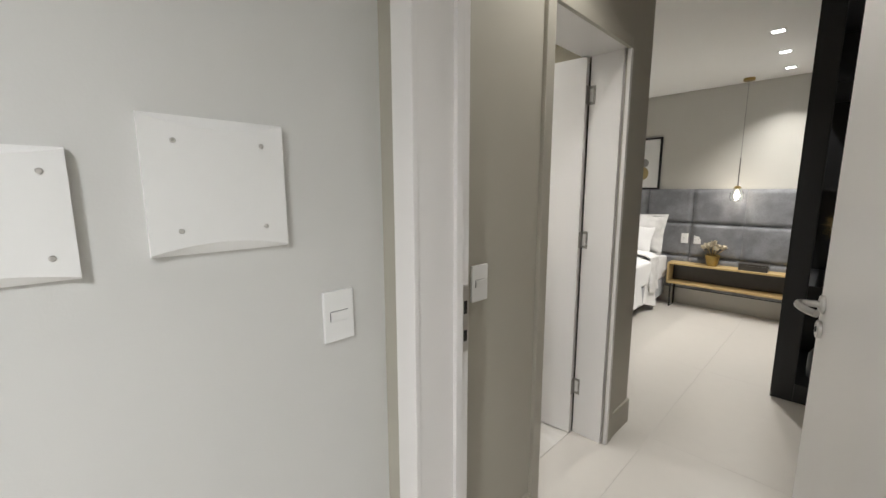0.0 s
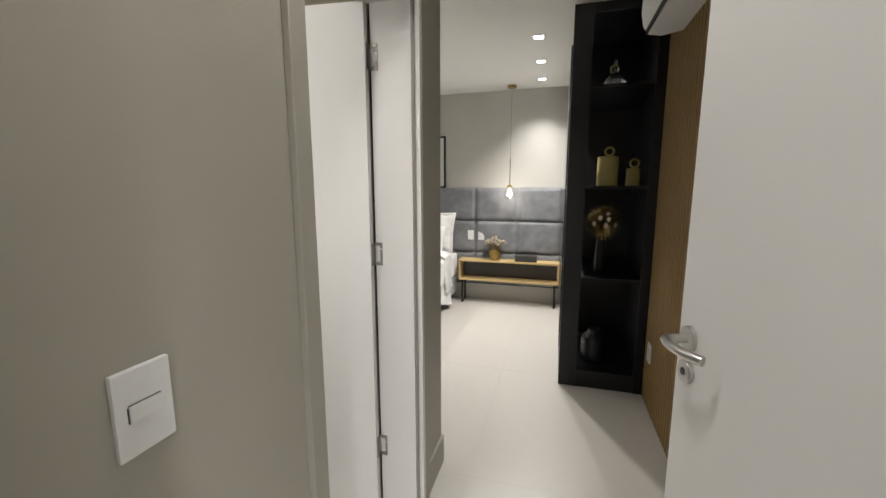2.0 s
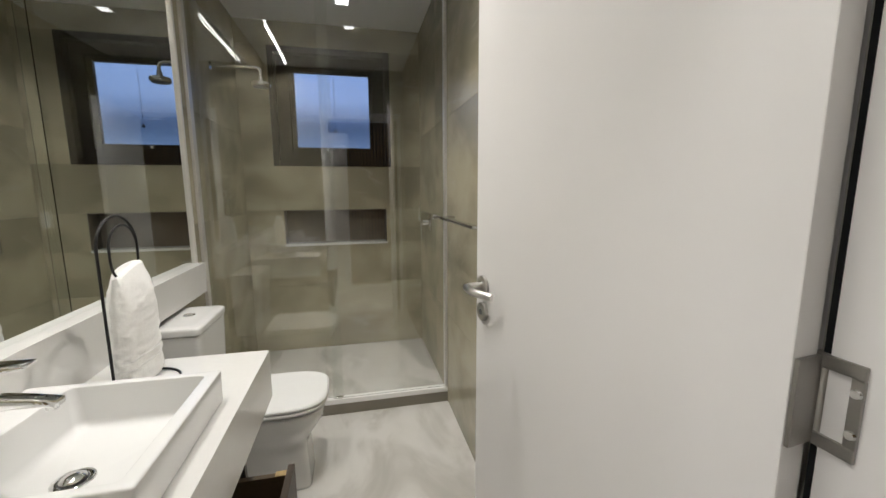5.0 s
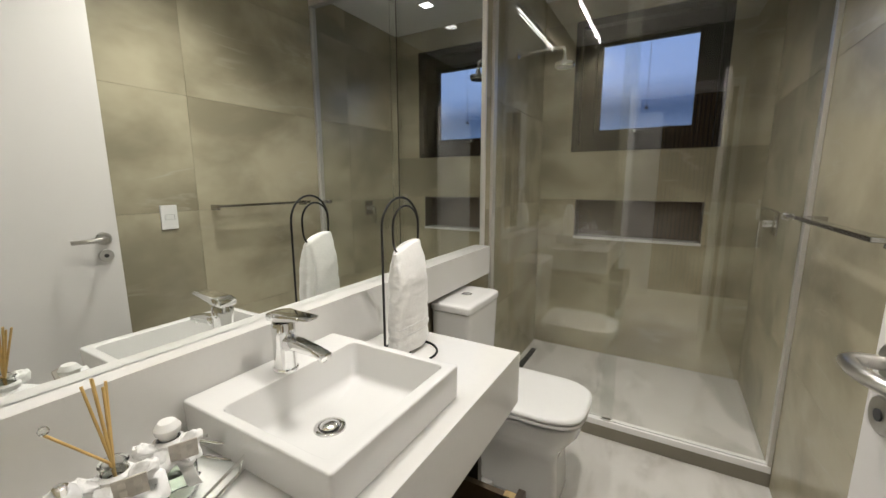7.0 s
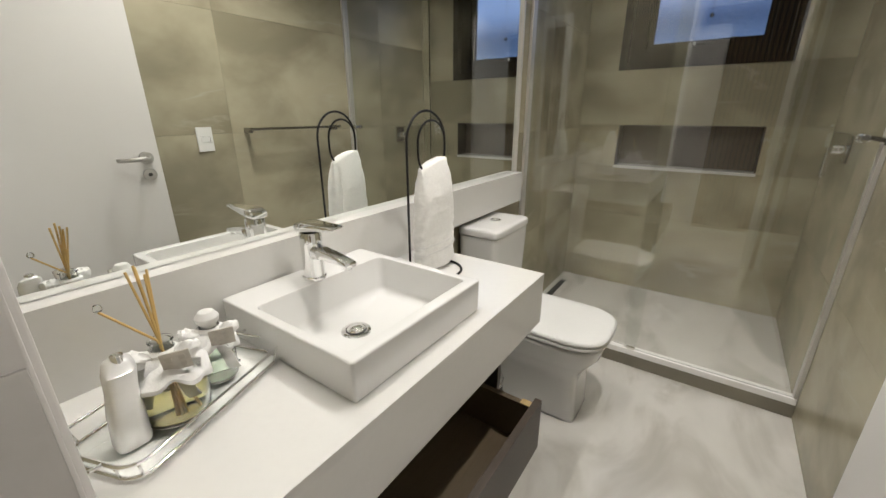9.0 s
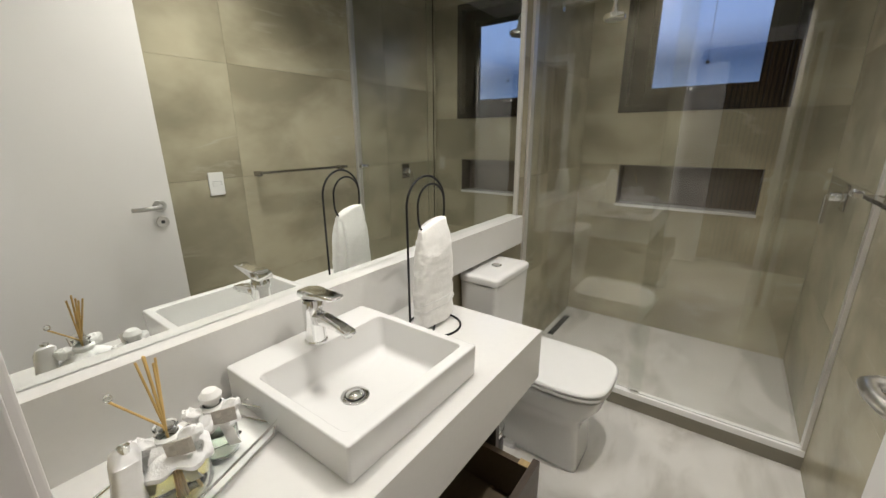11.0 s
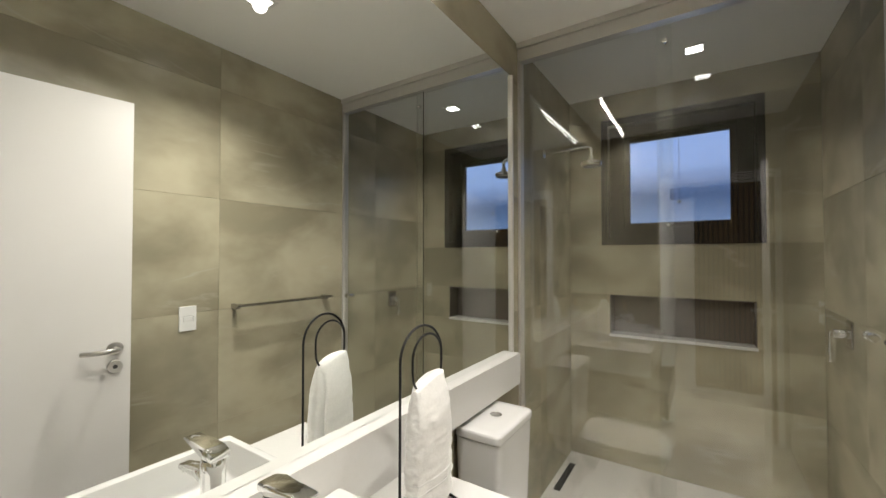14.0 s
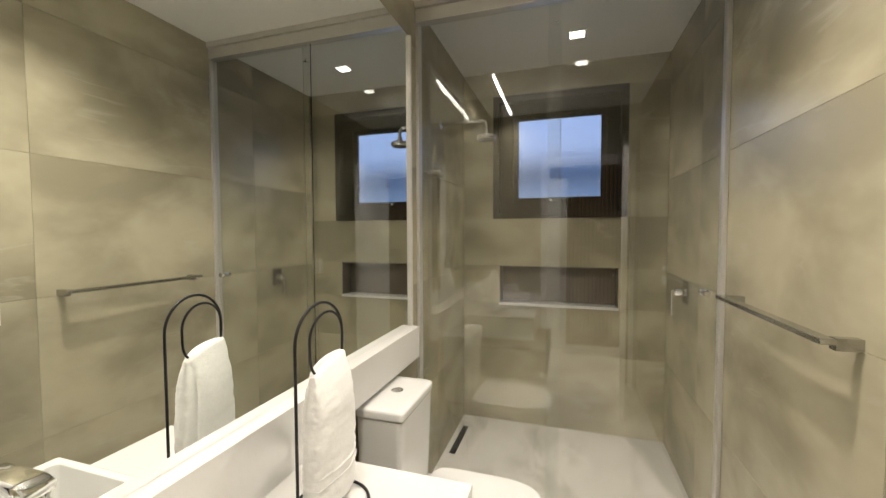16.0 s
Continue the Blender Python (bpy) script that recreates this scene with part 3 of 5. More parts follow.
def cover_plate(y0, y1, z0, z1, far=0.82):
    """A domed white cover of a distribution box with four screws."""
    x = HALL_X + 0.004
    t = thing("cover_plate", (x, (y0 + y1) / 2, (z0 + z1) / 2), "white domed junction box cover with four screws on wall", "cover plate", "cover plates")
    n = 20
    own = bmesh.new()
    rows = []
    for j in range(6):
        row = []
        for i in range(n + 1):
            u = i / n
            dip = 0.015 + 0.065 * (1 - (2 * u - 1) ** 2)
            v, d = ((0, 0), (0, 0.006), (dip, 0.015), (1 - dip, 0.015), (1, 0.006), (1, 0))[j]
            row.append(own.verts.new((x + d, y0 + (y1 - y0) * u, z0 + (z1 - z0) * v)))
        rows.append(row)
    for a, b in zip(rows, rows[1:]):
        for k in range(n):
            own.faces.new((a[k], a[k + 1], b[k + 1], b[k]))
    for k in (0, n):
        own.faces.new([row[k] for row in rows])
    part("cover", own, WHITE_PLASTIC, t, sharp=15)
    for u in (0.2, far):
        for v in (0.18, 0.82):
            d = 0.015
            s = part("screw", lathe([(0.0046, 0), (0.0046, 0.0015), (0.003, 0.003), (0, 0.003)], (x + d - 0.0005, y0 + (y1 - y0) * u, z0 + (z1 - z0) * v), axis="x", sides=12), STEEL, t)


cover_plate(0.098, 0.327, 1.305, 1.543)
cover_plate(-0.225, 0.011, 1.285, 1.48, 0.88)

# ---- bathroom: window ----
win = thing("window_bathroom", (WIN_X - 0.06, 1.45, WZ0), "dark bronze aluminium awning window with frosted pane", "window", kind="structure")
bm = box(WIN_X - 0.10, WIN_X + 0.006, WY0, WY0 + 0.045, WZ0, WZ1, 0.002)
box(WIN_X - 0.10, WIN_X + 0.006, WY1 - 0.045, WY1, WZ0, WZ1, 0.002, bm=bm)
box(WIN_X - 0.10, WIN_X + 0.006, WY0 + 0.045, WY1 - 0.045, WZ1 - 0.045, WZ1, 0.002, bm=bm)
box(WIN_X - 0.10, WIN_X + 0.006, WY0 + 0.045, WY1 - 0.045, WZ0, WZ0 + 0.045, 0.002, bm=bm)
part("outer_frame", bm, BRONZE, win)
GY0, GY1, GZ0, GZ1 = 1.172, 1.735, 1.692, 2.253
bm = box(WIN_X - 0.12, WIN_X - 0.055, WY0 + 0.045, GY0 - 0.035, WZ0 + 0.045, WZ1 - 0.045, 0.002)
box(WIN_X - 0.12, WIN_X - 0.055, GY1 + 0.035, WY1 - 0.045, WZ0 + 0.045, WZ1 - 0.045, 0.002, bm=bm)
box(WIN_X - 0.12, WIN_X - 0.055, GY0 - 0.035, GY1 + 0.035, GZ1 + 0.035, WZ1 - 0.045, 0.002, bm=bm)
box(WIN_X - 0.12, WIN_X - 0.055, GY0 - 0.035, GY1 + 0.035, WZ0 + 0.045, GZ0 - 0.035, 0.002, bm=bm)
part("inner_frame", bm, BRONZE, win)
bm = box(WIN_X - 0.11, WIN_X - 0.075, GY0 - 0.035, GY0, GZ0 - 0.035, GZ1 + 0.035, 0.003)
box(WIN_X - 0.11, WIN_X - 0.075, GY1, GY1 + 0.035, GZ0 - 0.035, GZ1 + 0.035, 0.003, bm=bm)
box(WIN_X - 0.11, WIN_X - 0.075, GY0, GY1, GZ1, GZ1 + 0.035, 0.003, bm=bm)
box(WIN_X - 0.11, WIN_X - 0.075, GY0, GY1, GZ0 - 0.035, GZ0, 0.003, bm=bm)
sash = part("sash", bm, BRONZE, win)
pane = part("pane", box(WIN_X - 0.096, WIN_X - 0.090, GY0 - 0.01, GY1 + 0.01, GZ0 - 0.01, GZ1 + 0.01), FROST, win, "frosted glass pane")
pane.visible_shadow = False
latch = part("latch", box(WIN_X - 0.075, WIN_X - 0.05, 1.40, 1.50, GZ0 - 0.028, GZ0 - 0.012, 0.003), BLACK_METAL, win)
part("latch_arm", tube([(WIN_X - 0.055, 1.42, GZ0 - 0.018), (WIN_X - 0.035, 1.40, GZ0 - 0.022), (WIN_X - 0.03, 1.52, GZ0 - 0.012), (WIN_X - 0.04, 1.62, GZ0 - 0.004)], 0.004), BLACK_METAL, latch)
part("latch_knob", lathe([(0, 0), (0.007, 0.001), (0.009, 0.006), (0.006, 0.012), (0, 0.013)], (WIN_X - 0.04, 1.405, GZ0 - 0.022), axis="x", sides=14), WHITE_PLASTIC, latch)
cord = part("pull_cord", tube([(WIN_X - 0.08, 1.465, GZ1), (WIN_X - 0.08, 1.465, 1.83)], 0.0012, sides=6), RUBBER, win, "thin dark pull cord")
part("cord_bead", lathe([(0, -0.012), (0.009, -0.008), (0.012, 0), (0.009, 0.008), (0, 0.012)], (WIN_X - 0.08, 1.465, 1.822), sides=14), RUBBER, cord)

# dusk outside: a plain backdrop of sky above a dark hedge line
sky_mat = bpy.data.materials.new("dusk_backdrop")
sky_mat.use_nodes = True
nt = sky_mat.node_tree
tc = nt.nodes.new("ShaderNodeTexCoord")
sep = nt.nodes.new("ShaderNodeSeparateXYZ")
nt.links.new(tc.outputs["Generated"], sep.inputs[0])
ramp = nt.nodes.new("ShaderNodeValToRGB")
for e in range(3):
    ramp.color_ramp.elements.new(0.5)
for e, (p, c) in zip(ramp.color_ramp.elements, ((0.0, (0.30, 0.42, 0.68)), (0.36, (0.20, 0.30, 0.52)), (0.47, (0.05, 0.09, 0.20)), (0.55, (0.33, 0.45, 0.78)), (1.0, (0.30, 0.47, 0.95)))):
    e.position, e.color = p, (*c, 1)
nt.links.new(sep.outputs["Z"], ramp.inputs["Fac"])
b = nt.nodes["Principled BSDF"]
b.inputs["Base Color"].default_value = (0, 0, 0, 1)
nt.links.new(ramp.outputs["Color"], b.inputs["Emission Color"])
b.inputs["Emission Strength"].default_value = 1.0
tagged(part("backdrop", box(-5.62, -5.6, -1.5, 4.5, 0.4, 4.0), sky_mat), "blue dusk sky above a dark hedge line", "sky backdrop", kind="structure")

# ---- bathroom: mirror, ledge, vanity ----
bm = box(-2.852, -2.0165, SOUTH, 0.834, 0.842, 0.990)
box(-2.0165, -0.955, SOUTH, 0.834, 0.8184, 0.990, bm=bm)
structure("mirror_ledge", bm, QUARTZ, "white quartz upstand that carries the mirror", "upstand")
mir = thing("wall_mirror", (-1.9, 0.786, 0.99), "large wall mirror above white quartz upstand", "mirror")
part("mirror_glass", box(-2.838, -0.956, SOUTH + 0.002, 0.790, 0.992, 2.372), MIRROR, mir)
part("edge_profile", box(-2.852, -2.839, SOUTH + 0.001, 0.802, 0.991, 2.374, 0.001), ALU, mir, "slim pale aluminium edge profile")

vanity = thing("vanity_counter", (-1.47, 1.03, 0.653), "white quartz vanity counter with deep apron", "counter")
CX0, CX1, CY1, CZ = -2.016, -0.955, 1.294, 0.818
BX0, BX1, BY0, BY1 = -1.700, -1.291, 0.838, 1.248
bm = box(CX0, BX0 + 0.02, SOUTH, CY1, CZ - 0.02, CZ)
box(BX1 - 0.02, CX1, SOUTH, CY1, CZ - 0.02, CZ, bm=bm)
box(BX0 + 0.02, BX1 - 0.02, SOUTH, BY0 + 0.02, CZ - 0.02, CZ, bm=bm)
box(BX0 + 0.02, BX1 - 0.02, BY1 - 0.02, CY1, CZ - 0.02, CZ, bm=bm)
bmesh.ops.remove_doubles(bm, verts=bm.verts, dist=0.0005)
part("worktop", bm, QUARTZ, vanity)
part("apron", box(CX0, CX1, CY1 - 0.02, CY1 - 0.0006, 0.653, CZ - 0.0205, 0.001), QUARTZ, vanity)
part("apron", box(CX0 + 0.0006, CX0 + 0.02, SOUTH, CY1 - 0.0215, 0.653, CZ - 0.0205, 0.001), QUARTZ, vanity)

# basin
basin = thing("vessel_basin", ((BX0 + BX1) / 2, (BY0 + BY1) / 2, CZ), "square white ceramic vessel basin on the counter", "basin")


def rrect(x0, x1, y0, y1, z, r, seg=5):
    pts = []
    for cx, cy, a0 in ((x1 - r, y1 - r, 0), (x0 + r, y1 - r, 90), (x0 + r, y0 + r, 180), (x1 - r, y0 + r, 270)):
        for k in range(seg + 1):
            a = radians(a0 + 90 * k / seg)
            pts.append((cx + r * math.cos(a), cy + r * math.sin(a), z))
    return pts


IX0, IX1, IY0, IY1 = BX0 + 0.022, BX1 - 0.022, BY0 + 0.097, BY1 - 0.03
layers = [rrect(BX0 + 0.024, BX1 - 0.024, BY0 + 0.024, BY1 - 0.024, 0.790, 0.006), rrect(BX0 + 0.004, BX1 - 0.004, BY0 + 0.004, BY1 - 0.004, CZ + 0.0006, 0.006), rrect(BX0 + 0.001, BX1 - 0.001, BY0 + 0.001, BY1 - 0.001, CZ + 0.005, 0.007),
          rrect(BX0, BX1, BY0, BY1, 0.8965, 0.007), rrect(BX0 + 0.001, BX1 - 0.001, BY0 + 0.001, BY1 - 0.001, 0.8995, 0.007), rrect(BX0 + 0.004, BX1 - 0.004, BY0 + 0.004, BY1 - 0.004, 0.901, 0.007),
          rrect(IX0 - 0.003, IX1 + 0.003, IY0 - 0.003, IY1 + 0.003, 0.901, 0.016), rrect(IX0, IX1, IY0, IY1, 0.898, 0.016),
          rrect(IX0 + 0.010, IX1 - 0.010, IY0 + 0.012, IY1 - 0.010, 0.824, 0.020), rrect(IX0 + 0.016, IX1 - 0.016, IY0 + 0.018, IY1 - 0.016, 0.812, 0.022),
          rrect(IX0 + 0.034, IX1 - 0.034, IY0 + 0.034, IY1 - 0.034, 0.805, 0.024), rrect(-1.508, -1.448, 1.018, 1.078, 0.801, 0.029)]
part("bowl", loft(layers), CERAMIC, basin, weighted=True)
dr = part("drain", lathe([(0.0235, 0.002), (0.0245, 0.0035), (0.031, 0.0045), (0.034, 0.003), (0.035, 0.0)], (-1.478, 1.048, 0.8008)), CHROME, basin, "chrome basin waste")
part("drain_gap", lathe([(0, 0.0015), (0.0265, 0.002)], (-1.478, 1.048, 0.8008)), RUBBER, dr)
part("drain_plug", lathe([(0, 0.014), (0.010, 0.013), (0.017, 0.010), (0.0215, 0.006), (0.019, 0.002)], (-1.478, 1.048, 0.8008)), CHROME, dr)

# mixer tap
tap = thing("mixer_tap", (-1.484, 0.908, 0.901), "chrome single-lever basin mixer tap", "tap")
X, Y = -1.484, 0.908
bm = lathe([(0.028, 0), (0.028, 0.005), (0.025, 0.008), (0.025, 0.085), (0.026, 0.088), (0.026, 0.110), (0.023, 0.116), (0, 0.116)], (X, Y, 0.901))
part("body", bm, CHROME, tap)
sp = []
for y, z, w, h in ((Y + 0.005, 0.968, 0.020, 0.036), (Y + 0.05, 0.972, 0.017, 0.026), (Y + 0.10, 0.968, 0.0155, 0.018), (Y + 0.135, 0.962, 0.015, 0.014)):
    sp.append([(X + w * math.copysign(abs(math.cos(a)) ** 0.5, math.cos(a)), y, z + h / 2 * math.copysign(abs(math.sin(a)) ** 0.5, math.sin(a))) for a in [2 * math.pi * k / 16 for k in range(16)]])
part("spout", loft(sp), CHROME, tap, weighted=True)
part("aerator", lathe([(0, 0), (0.010, 0), (0.010, 0.008), (0, 0.008)], (X, Y + 0.122, 0.950), sides=16), CHROME, tap)
lv = []
for y, z, w, h in ((Y - 0.028, 1.028, 0.023, 0.020), (Y + 0.0, 1.031, 0.025, 0.026), (Y + 0.05, 1.036, 0.022, 0.016), (Y + 0.098, 1.040, 0.019, 0.007)):
    lv.append([(X + w * math.copysign(abs(math.cos(a)) ** 0.45, math.cos(a)), y, z + h / 2 * math.copysign(abs(math.sin(a)) ** 0.45, math.sin(a))) for a in [2 * math.pi * k / 16 for k in range(16)]])
part("lever", loft(lv), CHROME, tap, weighted=True)

# cabinet with open drawer
cab = thing("vanity_cabinet", (-1.42, 1.02, 0.30), "dark veneered vanity cabinet hung under the counter", "cabinet")
bm = box(-1.86, -1.84, SOUTH, 1.24, 0.30, 0.652)
box(-0.975, -0.955, SOUTH, 1.24, 0.30, 0.652, bm=bm)
box(-1.84, -0.975, SOUTH, 0.80, 0.30, 0.652, bm=bm)
box(-1.84, -0.975, 0.80, 1.24, 0.30, 0.318, bm=bm)
part("body", bm, DARK_WOOD, cab)
drw = part("drawer", box(-1.836, -0.98, 1.363, 1.383, 0.345, 0.515, 0.002), DARK_WOOD, cab, "dark veneered drawer pulled open")
part("drawer_side", box(-1.824, -1.806, 0.90, 1.362, 0.36, 0.50), DRAWER_IN, drw)
part("drawer_side", box(-0.986, -0.968, 0.90, 1.362, 0.36, 0.50), DRAWER_IN, drw)
part("drawer_back", box(-1.8055, -0.9865, 0.90, 0.918, 0.36, 0.50), DRAWER_IN, drw)
part("drawer_bottom", box(-1.8055, -0.9865, 0.9185, 1.3615, 0.36, 0.372), DRAWER_IN, drw)
part("edge_band", box(-1.826, -1.804, 1.33, 1.364, 0.501, 0.504), OAK, drw, "pale edge band")
part("lower_front", box(-1.836, -0.98, 1.25, 1.27, 0.302, 0.338, 0.002), DARK_WOOD, cab)

# ---- toilet ----
wc = thing("toilet", (-2.475, 1.1, 0), "white ceramic close-coupled toilet with closed lid", "toilet")
TX = -2.474


def ring_at(w, y0, y1, z, p=3.2, n=44, cx=TX):
    return [(cx + x, (y0 + y1) / 2 + y, z) for x, y in outline(w, y1 - y0, p, n)]


def dshape(w, y0, y1, z, n=44, cx=TX, inset=0.0):
    """Straight at the back and sides, rounded in front."""
    pts = []
    for x, y in outline(w - 2 * inset, y1 - y0 - 2 * inset, 2.9, n):
        p = 7.0 if y < 0 else 3.3
        a = abs(x) / (w / 2 - inset)
        yy = (y1 - y0 - 2 * inset) / 2 * (1 - min(a, 1.0) ** p) ** (1 / p)
        pts.append((cx + x, (y0 + y1) / 2 + (yy if y >= 0 else -yy), z))
    return pts


part("tank", loft([ring_at(0.300, 0.800, 0.955, 0.405, 12), ring_at(0.306, 0.797, 0.962, 0.412, 12), ring_at(0.308, 0.796, 0.964, 0.43, 12), ring_at(0.322, 0.791, 0.974, 0.70, 12), ring_at(0.326, 0.790, 0.976, 0.772, 12), ring_at(0.326, 0.790, 0.976, 0.780, 12), ring_at(0.322, 0.792, 0.973, 0.7825, 12)]), CERAMIC, wc, weighted=True)
lid = part("tank_lid", loft([ring_at(0.326, 0.791, 0.976, 0.784, 12), ring_at(0.333, 0.788, 0.980, 0.786, 12), ring_at(0.334, 0.787, 0.981, 0.790, 12), ring_at(0.334, 0.787, 0.981, 0.808, 12), ring_at(0.331, 0.789, 0.978, 0.815, 11), ring_at(0.320, 0.795, 0.968, 0.8185, 10), ring_at(0.26, 0.82, 0.945, 0.8205, 8)]), CERAMIC, wc, weighted=True)
btn = part("flush_button", lathe([(0.024, 0), (0.024, 0.004), (0.020, 0.006), (0.019, 0.004), (0, 0.004)], (TX - 0.012, 0.880, 0.8195), sides=24), CHROME, lid, "round chrome dual flush button")
bow = loft([ring_at(0.222, 0.93, 1.352, 0.0, 10), ring_at(0.220, 0.93, 1.350, 0.012, 10), ring_at(0.218, 0.93, 1.346, 0.10, 10), ring_at(0.218, 0.92, 1.340, 0.19, 9), ring_at(0.228, 0.90, 1.345, 0.235, 6), ring_at(0.290, 0.86, 1.382, 0.285, 4.5), dshape(0.335, 0.83, 1.415, 0.325), dshape(0.352, 0.82, 1.425, 0.372), dshape(0.358, 0.82, 1.430, 0.398)])
part("bowl", bow, CERAMIC, wc, weighted=True)
part("seat", loft([dshape(0.362, 0.99, 1.436, 0.401), dshape(0.368, 0.988, 1.440, 0.405), dshape(0.368, 0.988, 1.440, 0.414), dshape(0.360, 0.99, 1.434, 0.417)]), WHITE_PLASTIC, wc, weighted=True)
part("seat_lid", loft([dshape(0.362, 0.985, 1.436, 0.419), dshape(0.370, 0.982, 1.442, 0.424), dshape(0.370, 0.982, 1.442, 0.434), dshape(0.352, 0.99, 1.430, 0.442), dshape(0.25, 1.05, 1.36, 0.446)]), WHITE_PLASTIC, wc, weighted=True)
for s in (-1, 1):
    part("lid_hinge", tube([(TX + s * 0.075 - 0.02, 1.003, 0.43), (TX + s * 0.075 + 0.02, 1.003, 0.43)], 0.010, sides=12), CHROME, wc)
    part("floor_bolt", lathe([(0.008, 0), (0.008, 0.006), (0.004, 0.011), (0, 0.011)], (TX + s * 0.112, 1.02, 0.022), sides=12), CHROME, wc)
    part("bolt_foot", loft([ring_at(0.05, 0.96, 1.08, 0.0, 4, 24, TX + s * 0.112), ring_at(0.044, 0.965, 1.075, 0.022, 4, 24, TX + s * 0.112)]), CERAMIC, wc)
part("fixing_cap", lathe([(0.011, 0), (0.011, 0.004), (0.007, 0.007), (0, 0.007)], (TX + 0.128, 1.06, 0.305), axis="x", sides=14), CHROME, wc)

# pedal bin between vanity and toilet
pb = thing("pedal_bin", (-2.155, 1.02, 0), "small dark pedal bin with chrome rim on floor", "bin")
part("bucket", lathe([(0, 0), (0.082, 0), (0.085, 0.012), (0.085, 0.235), (0.08, 0.24), (0, 0.24)], (-2.155, 1.02, 0)), BLACK_METAL, pb)
part("rim", lathe([(0.086, 0.222), (0.088, 0.225), (0.088, 0.24), (0.086, 0.243)], (-2.155, 1.02, 0)), CHROME, pb)
part("lid", lathe([(0.085, 0.243), (0.082, 0.255), (0.05, 0.268), (0, 0.272)], (-2.155, 1.02, 0)), CHROME, pb)
part("base_ring", lathe([(0.083, 0.0), (0.09, 0.0), (0.09, 0.012), (0.086, 0.016)], (-2.155, 1.02, 0)), RUBBER, pb)

# ---- shower ----
scr = thing("shower_screen", (-2.98, 1.46, 0.10), "clear glass shower screen with sliding pane and aluminium rail", "shower screen")
fixed = part("fixed_pane", box(-2.994, -2.986, SOUTH + 0.012, 1.485, 0.099, 2.50), PANE, scr, "fixed clear glass pane")
slide = part("sliding_pane", box(-2.974, -2.966, 1.425, NORTH - 0.012, 0.099, 2.49), PANE, scr, "sliding clear glass pane")
fixed.visible_shadow = slide.visible_shadow = False
part("head_rail", box(-3.005, -2.950, SOUTH + 0.001, NORTH - 0.001, 2.488, 2.552, 0.004), ALU, scr, "satin aluminium head rail")
part("head_track", box(-2.985, -2.938, SOUTH + 0.001, NORTH - 0.001, 2.553, BATH_Z - 0.001, 0.003), ALU, scr)
part("sill_channel", box(-3.004, -2.953, SOUTH + 0.001, NORTH - 0.001, 0.0665, 0.098, 0.004), PALE_ALU, scr, "pale aluminium sill channel")
part("wall_channel", box(-3.004, -2.955, SOUTH + 0.0005, SOUTH + 0.016, 0.099, 2.487, 0.002), ALU, scr)
part("wall_channel", box(-3.004, -2.955, NORTH - 0.016, NORTH - 0.0005, 0.099, 2.487, 0.002), ALU, scr)
kn = part("pull_knob", lathe([(0, 0), (0.010, 0), (0.010, 0.012), (0.016, 0.016), (0.016, 0.03), (0.013, 0.034), (0, 0.034)], (-2.966, 2.065, 1.19), axis="x", sides=20), CHROME, scr, "small chrome pull knob")
part("knob_back", lathe([(0, -0.03), (0.013, -0.03), (0.016, -0.026), (0.016, -0.012), (0.01, -0.008), (0.01, 0)], (-2.974, 2.065, 1.19), axis="x", sides=20), CHROME, kn)
part("guide", box(-2.975, -2.955, 1.44, 1.48, 0.0985, 0.112, 0.002), CHROME, scr)
part("roller", lathe([(0, 0), (0.012, 0), (0.012, 0.012), (0, 0.014)], (-2.966, 1.46, 2.40), axis="x", sides=16), CHROME, scr)

valve = thing("shower_valve", (-3.50, NORTH, 1.10), "chrome shower mixer valve on square plate", "shower valve")
part("plate", box(-3.545, -3.455, NORTH - 0.008, NORTH - 0.0002, 1.055, 1.175, 0.006), RAIL_METAL, valve)
part("spindle", lathe([(0.022, 0), (0.022, -0.045), (0.018, -0.05), (0, -0.05)], (-3.50, NORTH - 0.008, 1.115), axis="y", sides=24), CHROME, valve)
part("lever", box(-3.508, -3.492, NORTH - 0.075, NORTH - 0.05, 0.985, 1.125, 0.005), CHROME, valve)

sh = thing("rain_shower", (-3.36, SOUTH, 2.08), "round chrome rain shower on a wall arm", "shower")
part("flange", lathe([(0.027, 0), (0.027, 0.006), (0.014, 0.012), (0, 0.012)], (-3.36, SOUTH + 0.0005, 2.09), axis="y"), CHROME, sh)
part("arm", tube([(-3.36, SOUTH + 0.005, 2.09), (-3.36, 0.95, 2.092), (-3.36, 1.035, 2.092), (-3.36, 1.055, 2.085), (-3.36, 1.063, 2.065), (-3.36, 1.063, 2.03)], 0.0095, sides=14), CHROME, sh)
hd = part("head", lathe([(0, 0.035), (0.013, 0.035), (0.016, 0.012), (0.03, 0.006), (0.052, 0.0), (0.055, -0.004), (0.055, -0.022), (0.050, -0.026), (0, -0.026)], (-3.36, 1.063, 2.005), sides=32), CHROME, sh)
part("nozzle_face", lathe([(0, -0.0285), (0.046, -0.0285), (0.046, -0.0262)], (-3.36, 1.063, 2.005), sides=32), RUBBER, hd)

fd = thing("linear_drain", (-3.58, 0.84, 0.053), "dark slotted linear drain in the shower floor", "drain")
part("grate", box(-3.76, -3.40, 0.818, 0.858, 0.0535, 0.0565, 0.001), BLACK_METAL, fd)

